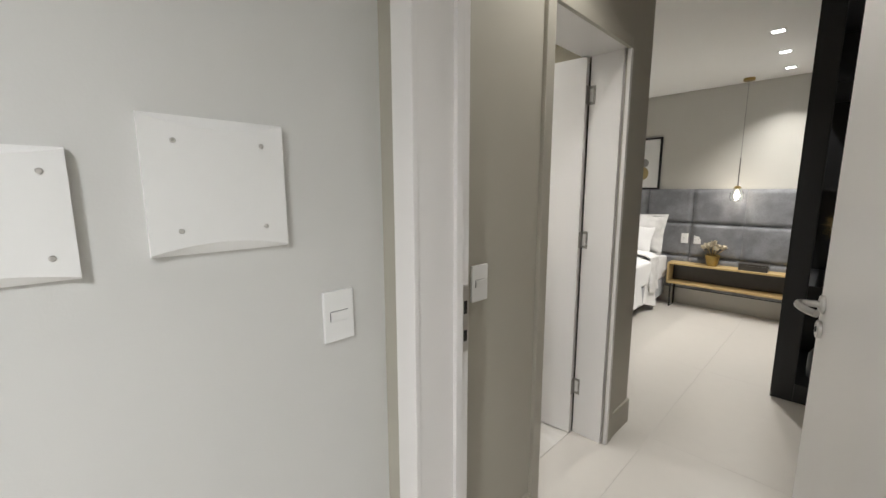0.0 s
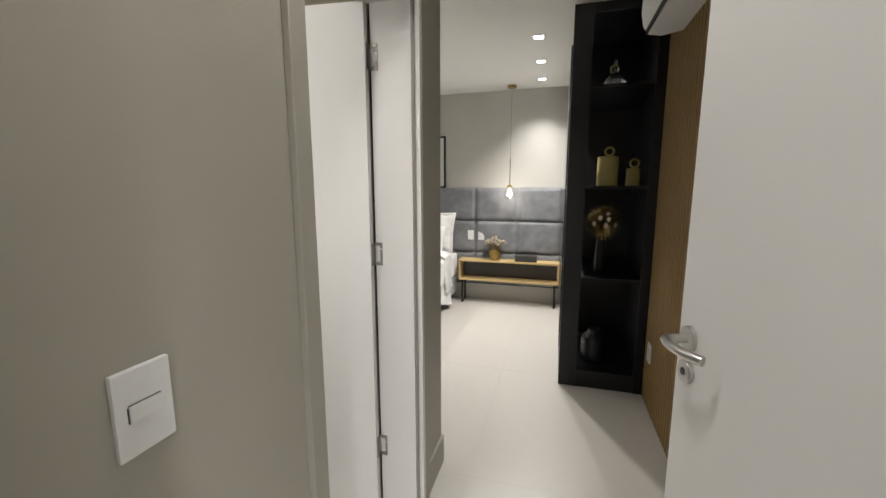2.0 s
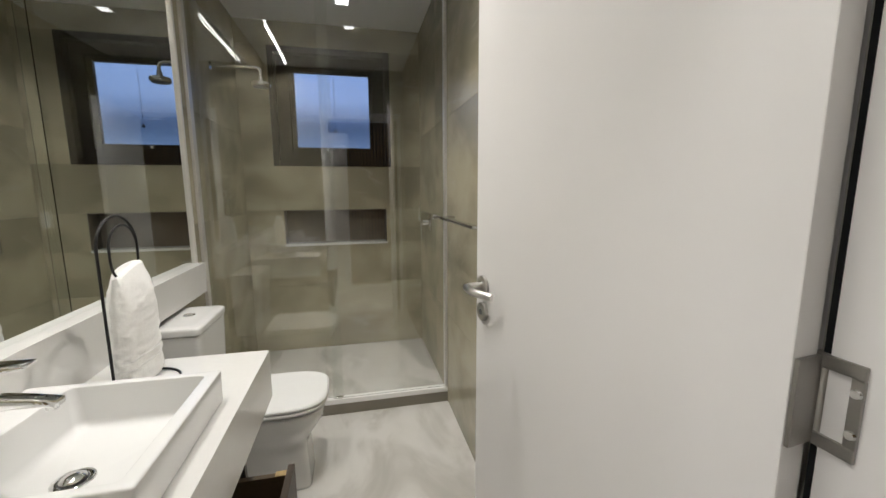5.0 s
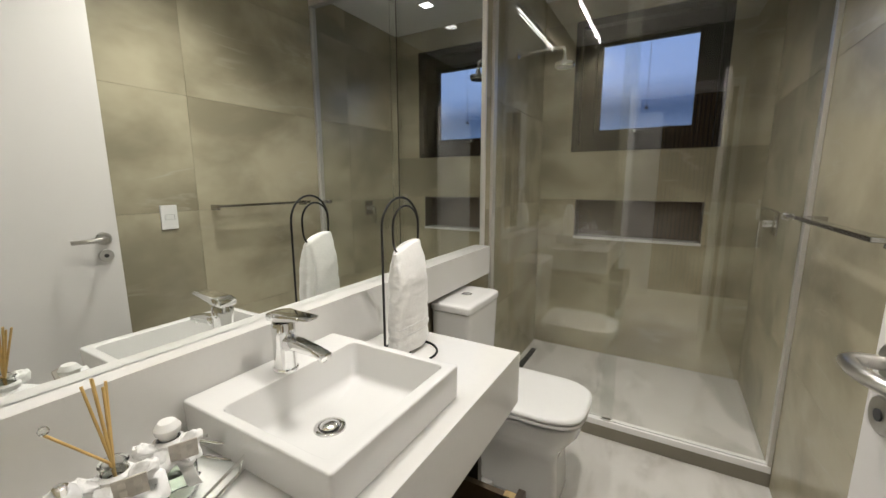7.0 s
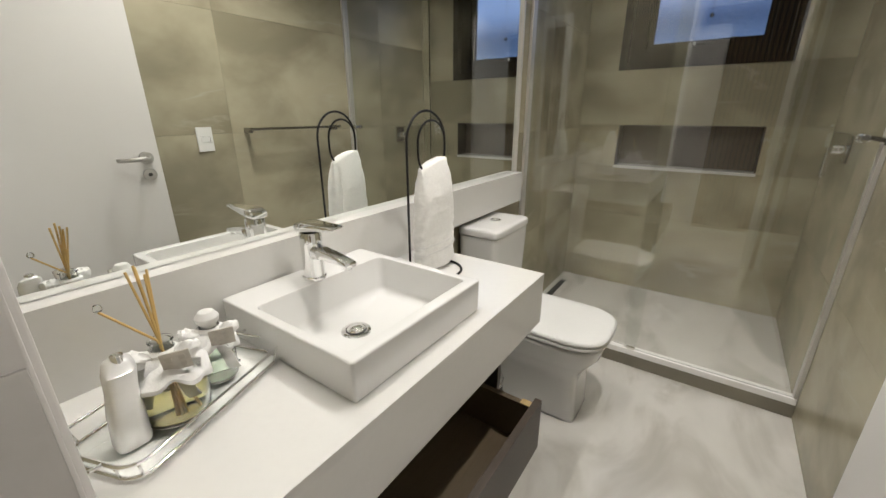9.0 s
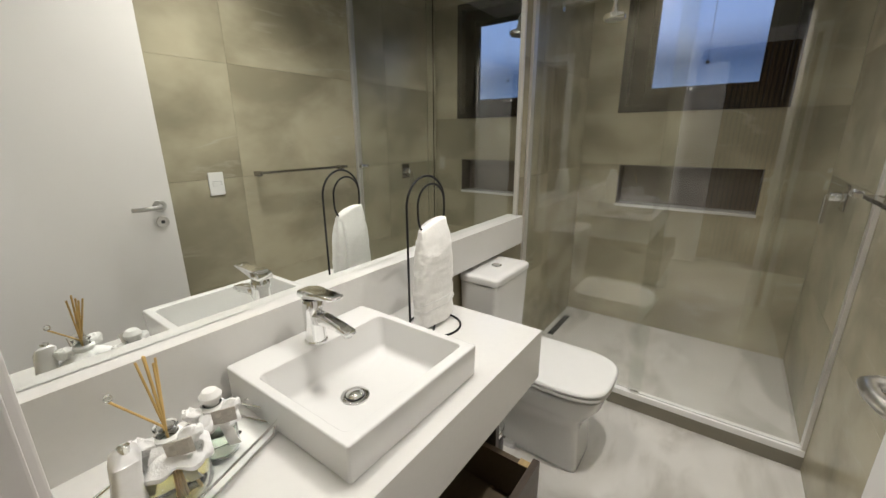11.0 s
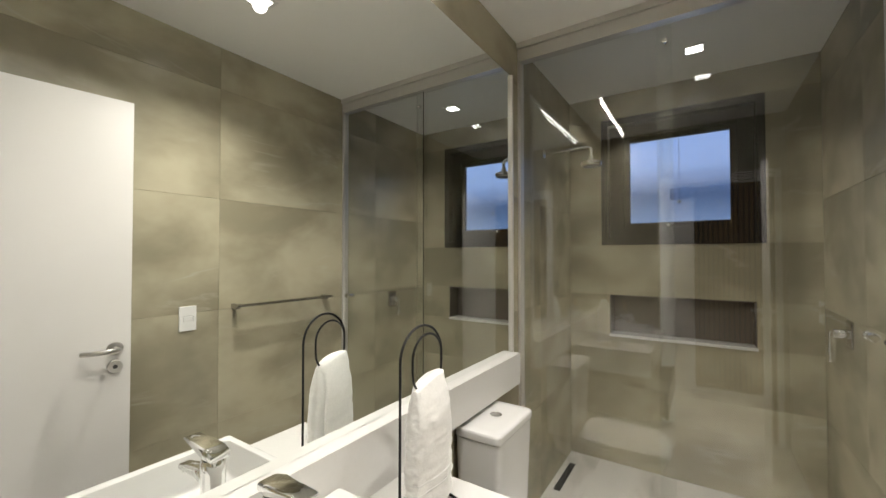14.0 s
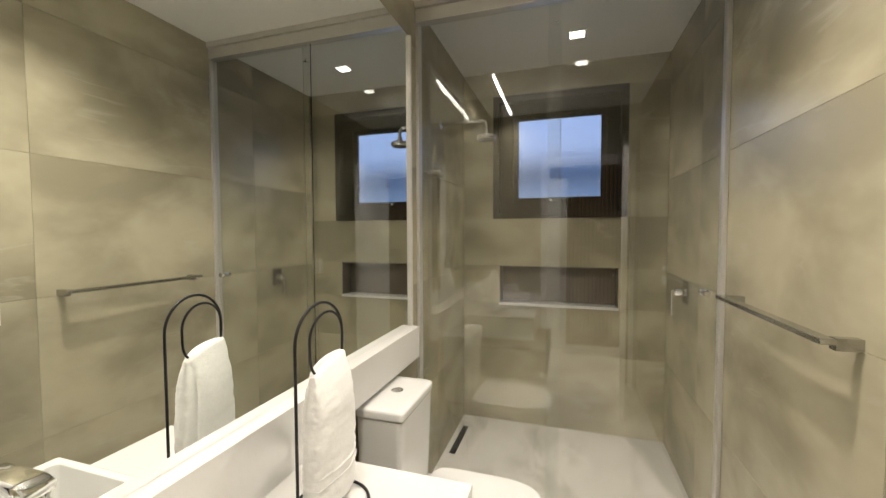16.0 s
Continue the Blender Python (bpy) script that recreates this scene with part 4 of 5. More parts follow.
# towel rail on the tiled wall
tr = thing("towel_rail", (-2.44, 2.09, 1.2), "flat chrome towel rail on the tiled wall", "towel rail")
part("bar", box(-2.80, -2.165, 2.050, 2.082, 1.192, 1.206, 0.002), RAIL_METAL, tr)
for x in (-2.782, -2.183):
    part("bracket", box(x - 0.012, x + 0.012, 2.0825, NORTH - 0.0003, 1.178, 1.207, 0.002), RAIL_METAL, tr)

# ---- lamps in the ceilings ----


def downlight(x, y, z, w):
    t = thing("downlight", (x, y, z), "small square white recessed downlight, switched on", "ceiling light", "recessed downlights")
    bm = box(x - w, x + w, y - w, y - w * 0.72, z - 0.004, z - 0.0005)
    box(x - w, x + w, y + w * 0.72, y + w, z - 0.004, z - 0.0005, bm=bm)
    box(x - w, x - w * 0.72, y - w * 0.72, y + w * 0.72, z - 0.004, z - 0.0005, bm=bm)
    box(x + w * 0.72, x + w, y - w * 0.72, y + w * 0.72, z - 0.004, z - 0.0005, bm=bm)
    part("bezel", bm, WHITE_PLASTIC, t)
    part("lamp_face", box(x - w * 0.71, x + w * 0.71, y - w * 0.71, y + w * 0.71, z - 0.002, z - 0.0006), LED_SPOT, t)


for x, y in BED_SPOTS:
    downlight(x, y, BED_Z, 0.05)
for x, y in BATH_SPOTS:
    downlight(x, y, BATH_Z, 0.055)
# the corridor's fitting is added along with its unseen fill lamp
for x, y in CORRIDOR_FILL + HALL_SPOTS:
    downlight(x, y, BED_Z, 0.05)
st = thing("linear_light", (-1.565, 1.0, BATH_Z), "slim linear LED profile in the bathroom ceiling", "ceiling light")
bm = box(-2.06, -1.07, 0.985, 0.990, BATH_Z - 0.012, BATH_Z - 0.0005)
box(-2.06, -1.07, 1.010, 1.015, BATH_Z - 0.012, BATH_Z - 0.0005, bm=bm)
part("profile", bm, ALU, st)
part("diffuser", box(-2.055, -1.075, 0.994, 1.006, BATH_Z - 0.008, BATH_Z - 0.002), LED, st)

# ---- bathroom: small things on the counter ----


def arc(c, r, a0, a1, n, u, w):
    c, u, w = Vector(c), Vector(u), Vector(w)
    return [c + r * (math.cos(radians(a0 + (a1 - a0) * k / n)) * u + math.sin(radians(a0 + (a1 - a0) * k / n)) * w) for k in range(n + 1)]


SX, SY = -1.767, 0.974
ts = thing("towel_stand", (SX, SY, CZ), "black wire towel stand on the white counter", "towel stand")
AU, AW = Vector((-1.0, 0.05, 0)).normalized(), Vector((0, 0, 1))
RO, RI = 0.083, 0.060
top = Vector((SX, SY, 1.203))
pts = [(SX, SY, CZ + 0.004), (SX, SY, 1.0), (SX, SY, 1.18)] + arc(top + AU * RO, RO, 180, 0, 18, AU, AW) + [top + AU * 2 * RO - AW * 0.03]
part("post", tube(pts, 0.0035), BLACK_METAL, ts)
pts = arc(top + AU * (2 * RO - RI) - AW * 0.002, RI, 0, 180, 18, AU, AW)
pts = [top + AU * 2 * RO - AW * 0.03] + pts + [top + AU * (2 * RO - 2 * RI) - AW * 0.03] + arc(top + AU * (2 * RO - RI) - AW * 0.035, RI * 0.99, 180, 368, 18, AU, AW)
part("ring", tube(pts, 0.0032), BLACK_METAL, ts)
bc = Vector((SX - 0.085, SY + 0.028, CZ + 0.004))
part("base_ring", tube(arc(bc, 0.082, -20, 300, 40, (1, 0, 0), (0, 1, 0)), 0.0035), BLACK_METAL, ts)
part("base_bar", tube([bc + Vector((0.055, 0.035, 0)), bc - Vector((0.075, 0.045, 0))], 0.0032), BLACK_METAL, ts)

tw = thing("hand_towel", (SX - 0.09, SY + 0.02, 0.93), "white terry hand towel hanging through the stand's ring", "towel")
hang = top + AU * (2 * RO - RI) - AW * (0.035 + RI)


def towel_ring(h, grow=0.0, n=72):
    """The folded towel's outline at a share h of its length: narrow at the ring, plump and wider below, with a cleft between its falls."""
    ease = math.sin(0.5 * math.pi * min(1.0, h * 2.6))
    w, d = 0.060 + 0.020 * min(1.0, 1.4 * h) ** 0.8, 0.018 + 0.028 * ease - 0.004 * h
    ring = []
    for x, y in outline(2.0, 2.0, 2.7, n):
        turn = math.atan2(y, x)
        cleft = 1 - 0.30 * math.exp(-(((turn - 2.5) / 0.16) ** 2)) - 0.22 * math.exp(-(((turn + 0.5) / 0.14) ** 2))
        slub = 0.05 * noise.noise(Vector((2.2 * x, 2.2 * y, 9 * h))) + 0.028 * noise.noise(Vector((5 * x, 5 * y, 26 * h)))
        pleat = 0.05 * noise.noise(Vector((0.7 * x, 1.3 * y, 19 * h))) * h
        k = (1 + slub + pleat) * (1 - (1 - cleft) * ease)
        p = hang + AU * (x * w * k + 0.004) + Vector((-AU.y, AU.x, 0)) * (y * (d + grow) * k)
        slope = 0.016 * x * (1 - h) - 0.013 * x * x * (1 - h) ** 2 + (0.010 * x + 0.012 * noise.noise(Vector((1.5 * x, 1.5 * y, 4)))) * h
        ring.append((p.x, p.y, p.z + 0.040 - 0.312 * h + slope))
    return ring


layers = [towel_ring(k / 110) for k in range(111)]
core = hang + Vector((0, 0, 0.048))
crown = [tuple(Vector(q).lerp(Vector((q[0], core.y, q[2] + 0.007)), 0.6)) for q in layers[0]]
under = [tuple(Vector(q).lerp(Vector((hang.x, hang.y, q[2])), 0.25) + Vector((0, 0, 0.004))) for q in layers[-1]]
part("body", loft([crown, *layers, under]), TERRY, tw, sharp=75)
for h in (0.74, 0.82):
    part("woven_band", loft([towel_ring(h, 0.0012), towel_ring(h + 0.006, 0.002), towel_ring(h + 0.014, 0.0012)]), LINEN, tw, sharp=75)

# tray with its bottles
tray = thing("wire_tray", (-1.14, 1.01, CZ), "glass tray with chrome wire gallery on the counter", "tray")
tcen = Vector((-1.140, 1.005, CZ))
tdir = Vector((-0.285, -0.105, 0)).normalized()
tper = Vector((-tdir.y, tdir.x, 0))
TL, TW = 0.150, 0.075


def tray_ring(z, inset):
    pts = []
    for sx, sy, a0 in ((1, 1, 0), (-1, 1, 90), (-1, -1, 180), (1, -1, 270)):
        c = tcen + tdir * sx * (TL - inset - 0.03) + tper * sy * (TW - inset - 0.03)
        for k in range(6):
            a = radians(a0 + 18 * k)
            pts.append(c + 0.03 * (math.cos(a) * tdir + math.sin(a) * tper) + Vector((0, 0, z)))
    return pts


plate = part("plate", loft([tray_ring(0.003, 0.002), tray_ring(0.006, 0.002)]), CLEAR, tray, "clear glass plate")
plate.visible_shadow = False
part("lower_wire", tube(tray_ring(0.006, 0.0), 0.003, closed=True), CHROME, tray)
part("upper_wire", tube(tray_ring(0.034, -0.006), 0.0028, closed=True), CHROME, tray)
for k in range(0, 24, 3):
    a, b2 = tray_ring(0.006, 0.0)[k], tray_ring(0.034, -0.006)[k]
    part("stay", tube([a, b2], 0.002, sides=8), CHROME, tray)
for s in (-1, 1):
    c = tcen + tdir * s * (TL + 0.004) + Vector((0, 0, 0.034))
    part("loop_handle", tube(arc(c, 0.032, 90, -90, 12, tdir * s, tper), 0.0028), CHROME, tray)
    part("foot", lathe([(0.006, 0), (0.006, 0.003), (0, 0.003)], tcen + tdir * s * 0.11), CHROME, tray)
TZ = CZ + 0.0065


def along(s, w, z=0.0):
    p = tcen + tdir * s + tper * w
    return Vector((p.x, p.y, TZ + z))


# silver flask
p = along(-0.098, -0.002)
fl = thing("silver_flask", p, "tall bright silver flask with cut top on the tray", "bottle")
lay = []
for z, w, dd, tilt in ((0, 0.046, 0.040, 0), (0.006, 0.050, 0.044, 0), (0.055, 0.047, 0.041, 0.002), (0.09, 0.041, 0.036, 0.005), (0.118, 0.043, 0.035, 0.008), (0.127, 0.040, 0.030, 0.010), (0.134, 0.026, 0.018, 0.011), (0.136, 0.012, 0.008, 0.011)):
    lay.append([p + Vector((x - tilt, y, z + (0.012 * (-y / 0.02) if z > 0.12 else 0))) for x, y in outline(w * 0.9, dd * 0.9, 3.5, 24)])
part("body", loft(lay), BRIGHT_SILVER, fl)
part("spray_head", lathe([(0.008, 0), (0.008, 0.012), (0.005, 0.014), (0, 0.014)], p + Vector((-0.011, -0.002, 0.130)), sides=14), CHROME, fl)

# reed diffuser
p = along(-0.030, -0.012)
rd = thing("reed_diffuser", p, "glass reed diffuser with amber oil and fabric bow", "diffuser")
prof = [(0, 0.002), (0.043, 0.002), (0.050, 0.012), (0.051, 0.060), (0.045, 0.086), (0.021, 0.104), (0.0150, 0.110), (0.0150, 0.130), (0.0175, 0.132)]
bottle = part("bottle", lathe(prof + [(0.0165, 0.134), (0.0125, 0.132), (0.0125, 0.110), (0.019, 0.101), (0.043, 0.084), (0.0485, 0.059), (0.0475, 0.013), (0.041, 0.005), (0, 0.005)], p, sides=32), CLEAR, rd)
part("oil", lathe([(0, 0.006), (0.0405, 0.006), (0.047, 0.014), (0.048, 0.058), (0.0465, 0.074), (0, 0.074)], p, sides=32), AMBER_OIL, bottle, "amber fragrance oil")
for k, (dx, dy, l) in enumerate(((0.050, -0.042, 0.070), (0.010, -0.034, 0.120), (-0.010, -0.026, 0.112), (0.000, -0.030, 0.128), (-0.004, -0.040, 0.122), (-0.016, -0.034, 0.116))):
    top_p = p + Vector((dx, dy, 0.118 + l))
    part("reed", tube([p + Vector((-dx * 0.35, -dy * 0.35, 0.012)), p + Vector((dx * 0.06, dy * 0.06, 0.132)), top_p], 0.0019, sides=7), REED, rd)
    if k == 0:
        part("bead", lathe([(0, 0), (0.005, 0.002), (0.006, 0.006), (0.004, 0.011), (0, 0.012)], top_p, sides=12), CLEAR, rd)


def bow(parent, c, s, tag_dir, spread):
    """A cloth tied over the shoulder of a bottle, with a bow, tails and a small square tag."""
    part("ribbon_band", lathe([(0.0155, -0.008), (0.021, -0.004), (0.022, 0.004), (0.0165, 0.008)], c, sides=20), LINEN, parent)

    def skirt(u, v):
        a = 2 * math.pi * u
        r = spread * (0.018 + 0.037 * min(1.0, 1.25 * v) ** 0.9) + 0.0022 * math.sin(7 * a + 2 * v) * v + 0.0015 * math.sin(13 * a) * v
        return (c.x + r * math.cos(a), c.y + r * math.sin(a), c.z - 0.004 - spread * (0.036 + 0.010 * math.sin(3 * a + 1.0) + 0.004 * math.sin(8 * a)) * v)
    part("cloth_cover", grid(60, 10, skirt, 0.0015), LINEN, parent, "white cloth cover")
    n = Vector((tag_dir[0], tag_dir[1], 0)).normalized()
    t = Vector((-n.y, n.x, 0))
    for q in (-1, 1):
        def puff(u, v, q=q):
            a, e = 2 * math.pi * u, math.pi * (v - 0.5)
            wr = 1 + 0.45 * noise.noise(Vector((2 * math.cos(a), 2 * math.sin(a) + 3 * q, 2.5 * e))) + 0.08 * math.sin(5 * a + q) * math.cos(e)
            x = q * (0.012 + s * 0.48 * (1 + math.sin(e)))
            k = math.cos(e) ** 0.6 * wr
            return tuple(c + n * (0.010 + 0.30 * s * k * math.cos(a)) + t * x + Vector((0, 0, 0.34 * s * k * math.sin(a) + 0.10 * s * math.sin(e))))
        part("bow_loop", grid(24, 12, puff), LINEN, parent)

        def tail(u, v, q=q):
            return tuple(c + n * (0.020 + 0.012 * math.sin(2.5 * u) + 0.003 * math.sin(9 * u)) + t * (q * (0.010 + 0.020 * u) + 0.018 * (v - 0.5)) + Vector((0, 0, -0.072 * u)))
        part("bow_tail", grid(14, 3, tail, 0.002), LINEN, parent)
    k = c + n * 0.036 + Vector((0, 0, 0.0)) + t * 0.020
    tg = loft([[k + t * a * 0.0185 + Vector((0, 0, b * 0.0185)) + n * (dd + 0.006 * b) for a, b in ((-1, -1), (1, -0.9), (1, 1), (-1, 0.9))] for dd in (0.0, 0.003)])
    tag = part("tag", tg, TAG, parent, "square pewter tag")
    for a in (-0.45, 0.45):
        for b in (-0.4, 0.4):
            q = k + t * a * 0.0185 + Vector((0, 0, b * 0.0185)) + n * (0.0032 + 0.006 * b)
            part("tag_mark", loft([[q + t * x * 0.004 + Vector((0, 0, y * 0.004)) + n * dd for x, y in ((-1, -1), (1, -1), (1, 1), (-1, 1))] for dd in (0, 0.0012)]), TAG, tag)


TAG = make_mat("pewter_tag", (0.50, 0.465, 0.41), 0.45, 0.25, grain=0.3, scale=80)
bow(rd, p + Vector((0, 0, 0.112)), 0.040, (0.45, 0.89), 1.0)
# soap bottle
p = along(0.062, -0.004)
sb = thing("soap_bottle", p, "glass soap dispenser with pale green soap and bow", "soap dispenser")
prof = [(0, 0.002), (0.030, 0.002), (0.034, 0.008), (0.034, 0.060), (0.028, 0.076), (0.016, 0.086), (0.0145, 0.104), (0.012, 0.104), (0.0135, 0.086), (0.026, 0.074), (0.0315, 0.060), (0.0315, 0.010), (0.028, 0.005), (0, 0.005)]
bt = part("bottle", lathe(prof, p, sides=30), CLEAR, sb)
part("soap", lathe([(0, 0.006), (0.028, 0.006), (0.031, 0.011), (0.031, 0.050), (0, 0.050)], p, sides=30), GREEN_SOAP, bt, "pale green liquid soap")
part("stopper", lathe([(0.012, 0.100), (0.013, 0.108), (0.018, 0.114), (0.019, 0.122), (0.012, 0.132), (0, 0.134)], p, sides=20), WHITE_PLASTIC, sb, "white round stopper")
bow(sb, p + Vector((0, 0, 0.096)), 0.036, (0.45, 0.89), 0.72)

# ---- bedroom: slat wall, shelf unit, wardrobe ----
bm = box(-0.008, 0.006, -0.015, 0.015, 0, BED_Z - 0.012, 0.005, seg=2)
slat_mesh = bpy.data.meshes.new("slat")
bm.to_mesh(slat_mesh)
bm.free()
slat_mesh.materials.append(SLAT_WOOD)
clad = thing("slat_cladding", (0.389, 2.0, 0), "vertical brown wooden slat cladding on the wall", "wall cladding", kind="structure")
for k in range(58):
    s = new("slat", slat_mesh)
    s.parent = clad
    s.location = (0, 0.760 + 0.0455 * k - 2.0, 0.006)

un = thing("corner_shelf", (0.10, 3.8, 0), "tall black lacquered corner shelf unit with open bays", "shelf")
X0, X1, Y0, Y1, ZT = -0.167, 0.392, 3.385, 4.20, BED_Z - 0.002
SHELVES = (0.80, 1.425, 2.065)
part("front_stile", box(X0, -0.05, Y0, Y0 + 0.035, 0, ZT, 0.001), BLACK_LAC, un)
part("front_stile", box(0.327, X1, Y0, Y0 + 0.035, 0, ZT, 0.001), BLACK_LAC, un)
part("corner_post", box(X0, X0 + 0.02, Y0 + 0.0355, 3.50, 0, ZT, 0.001), BLACK_LAC, un)
part("side_stile", box(X0, X0 + 0.02, 4.12, Y1, 0, ZT, 0.001), BLACK_LAC, un)
part("plinth", box(-0.0495, 0.3265, Y0 + 0.004, Y0 + 0.035, 0, 0.125, 0.001), BLACK_LAC, un)
part("side_plinth", box(X0 + 0.001, X0 + 0.02, 3.5005, 4.1195, 0, 0.125, 0.001), BLACK_LAC, un)
part("back_panel", box(X0 + 0.021, X1, Y1 - 0.02, Y1, 0, ZT), BLACK_LAC, un)
part("side_panel", box(0.36, 0.392, Y0 + 0.036, Y1 - 0.0205, 0, ZT), BLACK_LAC, un)
part("bottom_shelf", box(X0 + 0.021, 0.3595, Y0 + 0.036, Y1 - 0.0205, 0.105, 0.125), BLACK_LAC, un)
part("top_board", box(X0 + 0.021, 0.3595, Y0 + 0.036, Y1 - 0.0205, ZT - 0.025, ZT - 0.003), BLACK_LAC, un)
part("top_rail", box(-0.0495, 0.3265, Y0 + 0.004, Y0 + 0.035, ZT - 0.06, ZT), BLACK_LAC, un)
for z in SHELVES:
    part("shelf_board", box(X0 + 0.004, 0.3595, Y0 + 0.036, Y1 - 0.0205, z - 0.02, z, 0.001), BLACK_LAC, un)
    part("shelf_front", box(-0.0495, 0.3265, Y0 + 0.008, Y0 + 0.0355, z - 0.02, z, 0.001), BLACK_LAC, un)


def wardrobe(y0, y1):
    t = thing("wardrobe", (0.1, (y0 + y1) / 2, 0), "grey glossy lacquered wardrobe with tall flush door", "wardrobe", "wardrobes along the wall")
    part("body", box(-0.145, 0.392, y0, y1, 0, BED_Z - 0.002), GREY_LAC, t)
    dr = part("door", box(X0, -0.147, y0 + 0.002, y1 - 0.002, 0.03, BED_Z - 0.03, 0.002), GREY_LAC, t)
    part("handle", box(X0 - 0.012, X0 - 0.0005, y0 + 0.05, y0 + 0.08, 1.04, 1.06, 0.003), BLACK_METAL, dr, "small black pull")


wardrobe(4.2005, 4.82)
wardrobe(4.8205, 5.44)

# ornaments in the shelf
CREAM = make_mat("cream_petals", (0.62, 0.56, 0.44), 0.8, stain=0.4, stain_scale=30, second=(0.4, 0.36, 0.26))
OY = 3.56


def canister(x, w, h):
    t = thing("gold_canister", (x, OY, 1.425), "matt gold oval canister with ring handle on shelf", "canister", "gold canisters")
    part("jar", loft([[(x + a, OY + b, z) for a, b in outline(w * k, 0.09 * k, 3.0, 32)] for z, k in ((1.4252, 0.94), (1.43, 1.0), (1.425 + h * 0.93, 1.0), (1.425 + h * 0.94, 0.98), (1.425 + h * 0.955, 1.0), (1.425 + h, 0.98), (1.427 + h, 0.9))]), GOLD_MATT, t)
    c = (x + 0.006, OY, 1.425 + h + 0.036)
    part("ring_handle", tube(arc(c, 0.027, 0, 345, 24, (1, 0, 0), (0, 0, 1)), 0.008, closed=True), GOLD_MATT, t)


canister(0.099, 0.135, 0.197)
canister(0.262, 0.085, 0.115)
t = thing("glass_cloche", (0.112, OY, 2.065), "clear glass bell ornament with gold ribbon and finial", "ornament")
part("bell", lathe([(0.085, 0.001), (0.083, 0.02), (0.070, 0.05), (0.045, 0.085), (0.030, 0.10), (0.0, 0.108), (0.0, 0.104), (0.028, 0.096), (0.066, 0.05), (0.079, 0.02), (0.081, 0.001)], (0.112, OY, 2.0655)), CLEAR, t)
part("finial", lathe([(0.012, 0.105), (0.018, 0.12), (0.015, 0.145), (0.006, 0.16), (0.010, 0.172), (0.004, 0.19), (0, 0.192)], (0.112, OY, 2.0655), sides=18), CLEAR, t)
part("ribbon", tube(arc((0.105, OY, 2.19), 0.028, 0, 330, 18, (0.9, 0.2, 0.1), (-0.1, 0.1, 1)), 0.006, closed=True), GOLD, t, "gold ribbon ring")
t = thing("flower_vase", (0.085, OY, 0.80), "slim black vase with a golden dried flower ball", "vase")
part("vase", lathe([(0, 0.0), (0.036, 0.0), (0.04, 0.01), (0.038, 0.15), (0.030, 0.22), (0.032, 0.245), (0.027, 0.245), (0.024, 0.21), (0, 0.20)], (0.085, OY, 0.8005)), BLACK_METAL, t)
rng = random.Random(4)
bm = bmesh.new()
cen = Vector((0.095, OY, 1.175))
for k in range(900):
    d = Vector((rng.gauss(0, 1), rng.gauss(0, 1), rng.gauss(0, 1))).normalized()
    r1 = 0.095 + 0.05 * rng.random()
    side = d.cross(Vector((0.3, 0.5, 0.8))).normalized() * 0.0032
    a, b2 = cen + d * 0.02, cen + d * r1
    bm.faces.new([bm.verts.new(a - side), bm.verts.new(a + side), bm.verts.new(b2 + Vector((0, 0, -0.008 * rng.random())))])
part("dried_needles", bm, GOLD, t, "golden dried needle ball", kind="stuff")
for k in range(6):
    d = Vector((rng.uniform(-1, 1), -1.0, rng.uniform(-1, 0.9))).normalized()
    c = cen + d * 0.095
    u = d.cross(Vector((0, 0, 1))).normalized() * 0.016
    w = d.cross(u).normalized() * 0.018
    part("petal", loft([[c + u * a + w * b + d * (0.006 * abs(a) + q) for a, b in ((-1, -0.4), (0, -1), (1, -0.3), (0.7, 0.8), (-0.5, 1))] for q in (0, 0.002)]), CREAM, t, "pale dried petal")
part("stem", tube([(0.085, OY, 1.0), (0.088, OY, 1.06), (0.095, OY, 1.12)], 0.004, sides=8), GOLD, t)
t = thing("black_vase", (0.075, 3.60, 0.125), "matt black bottle vase with short neck on shelf", "vase")
part("vase", lathe([(0, 0), (0.072, 0), (0.082, 0.012), (0.086, 0.06), (0.084, 0.17), (0.070, 0.20), (0.042, 0.215), (0.040, 0.24), (0.043, 0.246), (0.034, 0.246), (0.034, 0.215), (0, 0.21)], (0.075, 3.60, 0.1255)), make_mat("matt_black_ceramic", (0.016, 0.016, 0.018), 0.33, grain=0.3, scale=30, bump=0.1), t)

# air conditioner high on the slat wall
ac = thing("air_conditioner", (0.28, 2.75, 2.2), "white split air conditioner mounted high on the slat wall", "air conditioner")
lay = []
for y in (2.30, 2.306, 3.094, 3.10):
    k = 0.97 if y in (2.30, 3.10) else 1.0
    prof = ((0.382, 2.24), (0.382, 2.50), (0.25, 2.50), (0.195, 2.485), (0.175, 2.44), (0.172, 2.34), (0.185, 2.275), (0.215, 2.235), (0.28, 2.222))
    lay.append([(0.382 - (0.382 - x) * k, y, 2.36 + (z - 2.36) * k) for x, z in prof])
part("casing", loft(lay), WHITE_PLASTIC, ac, sharp=30)
part("outlet_flap", box(0.205, 0.285, 2.36, 3.04, 2.214, 2.2205, 0.002), WHITE_PLASTIC, ac)
part("outlet_slot", box(0.192, 0.204, 2.35, 3.05, 2.226, 2.244), RUBBER, ac)

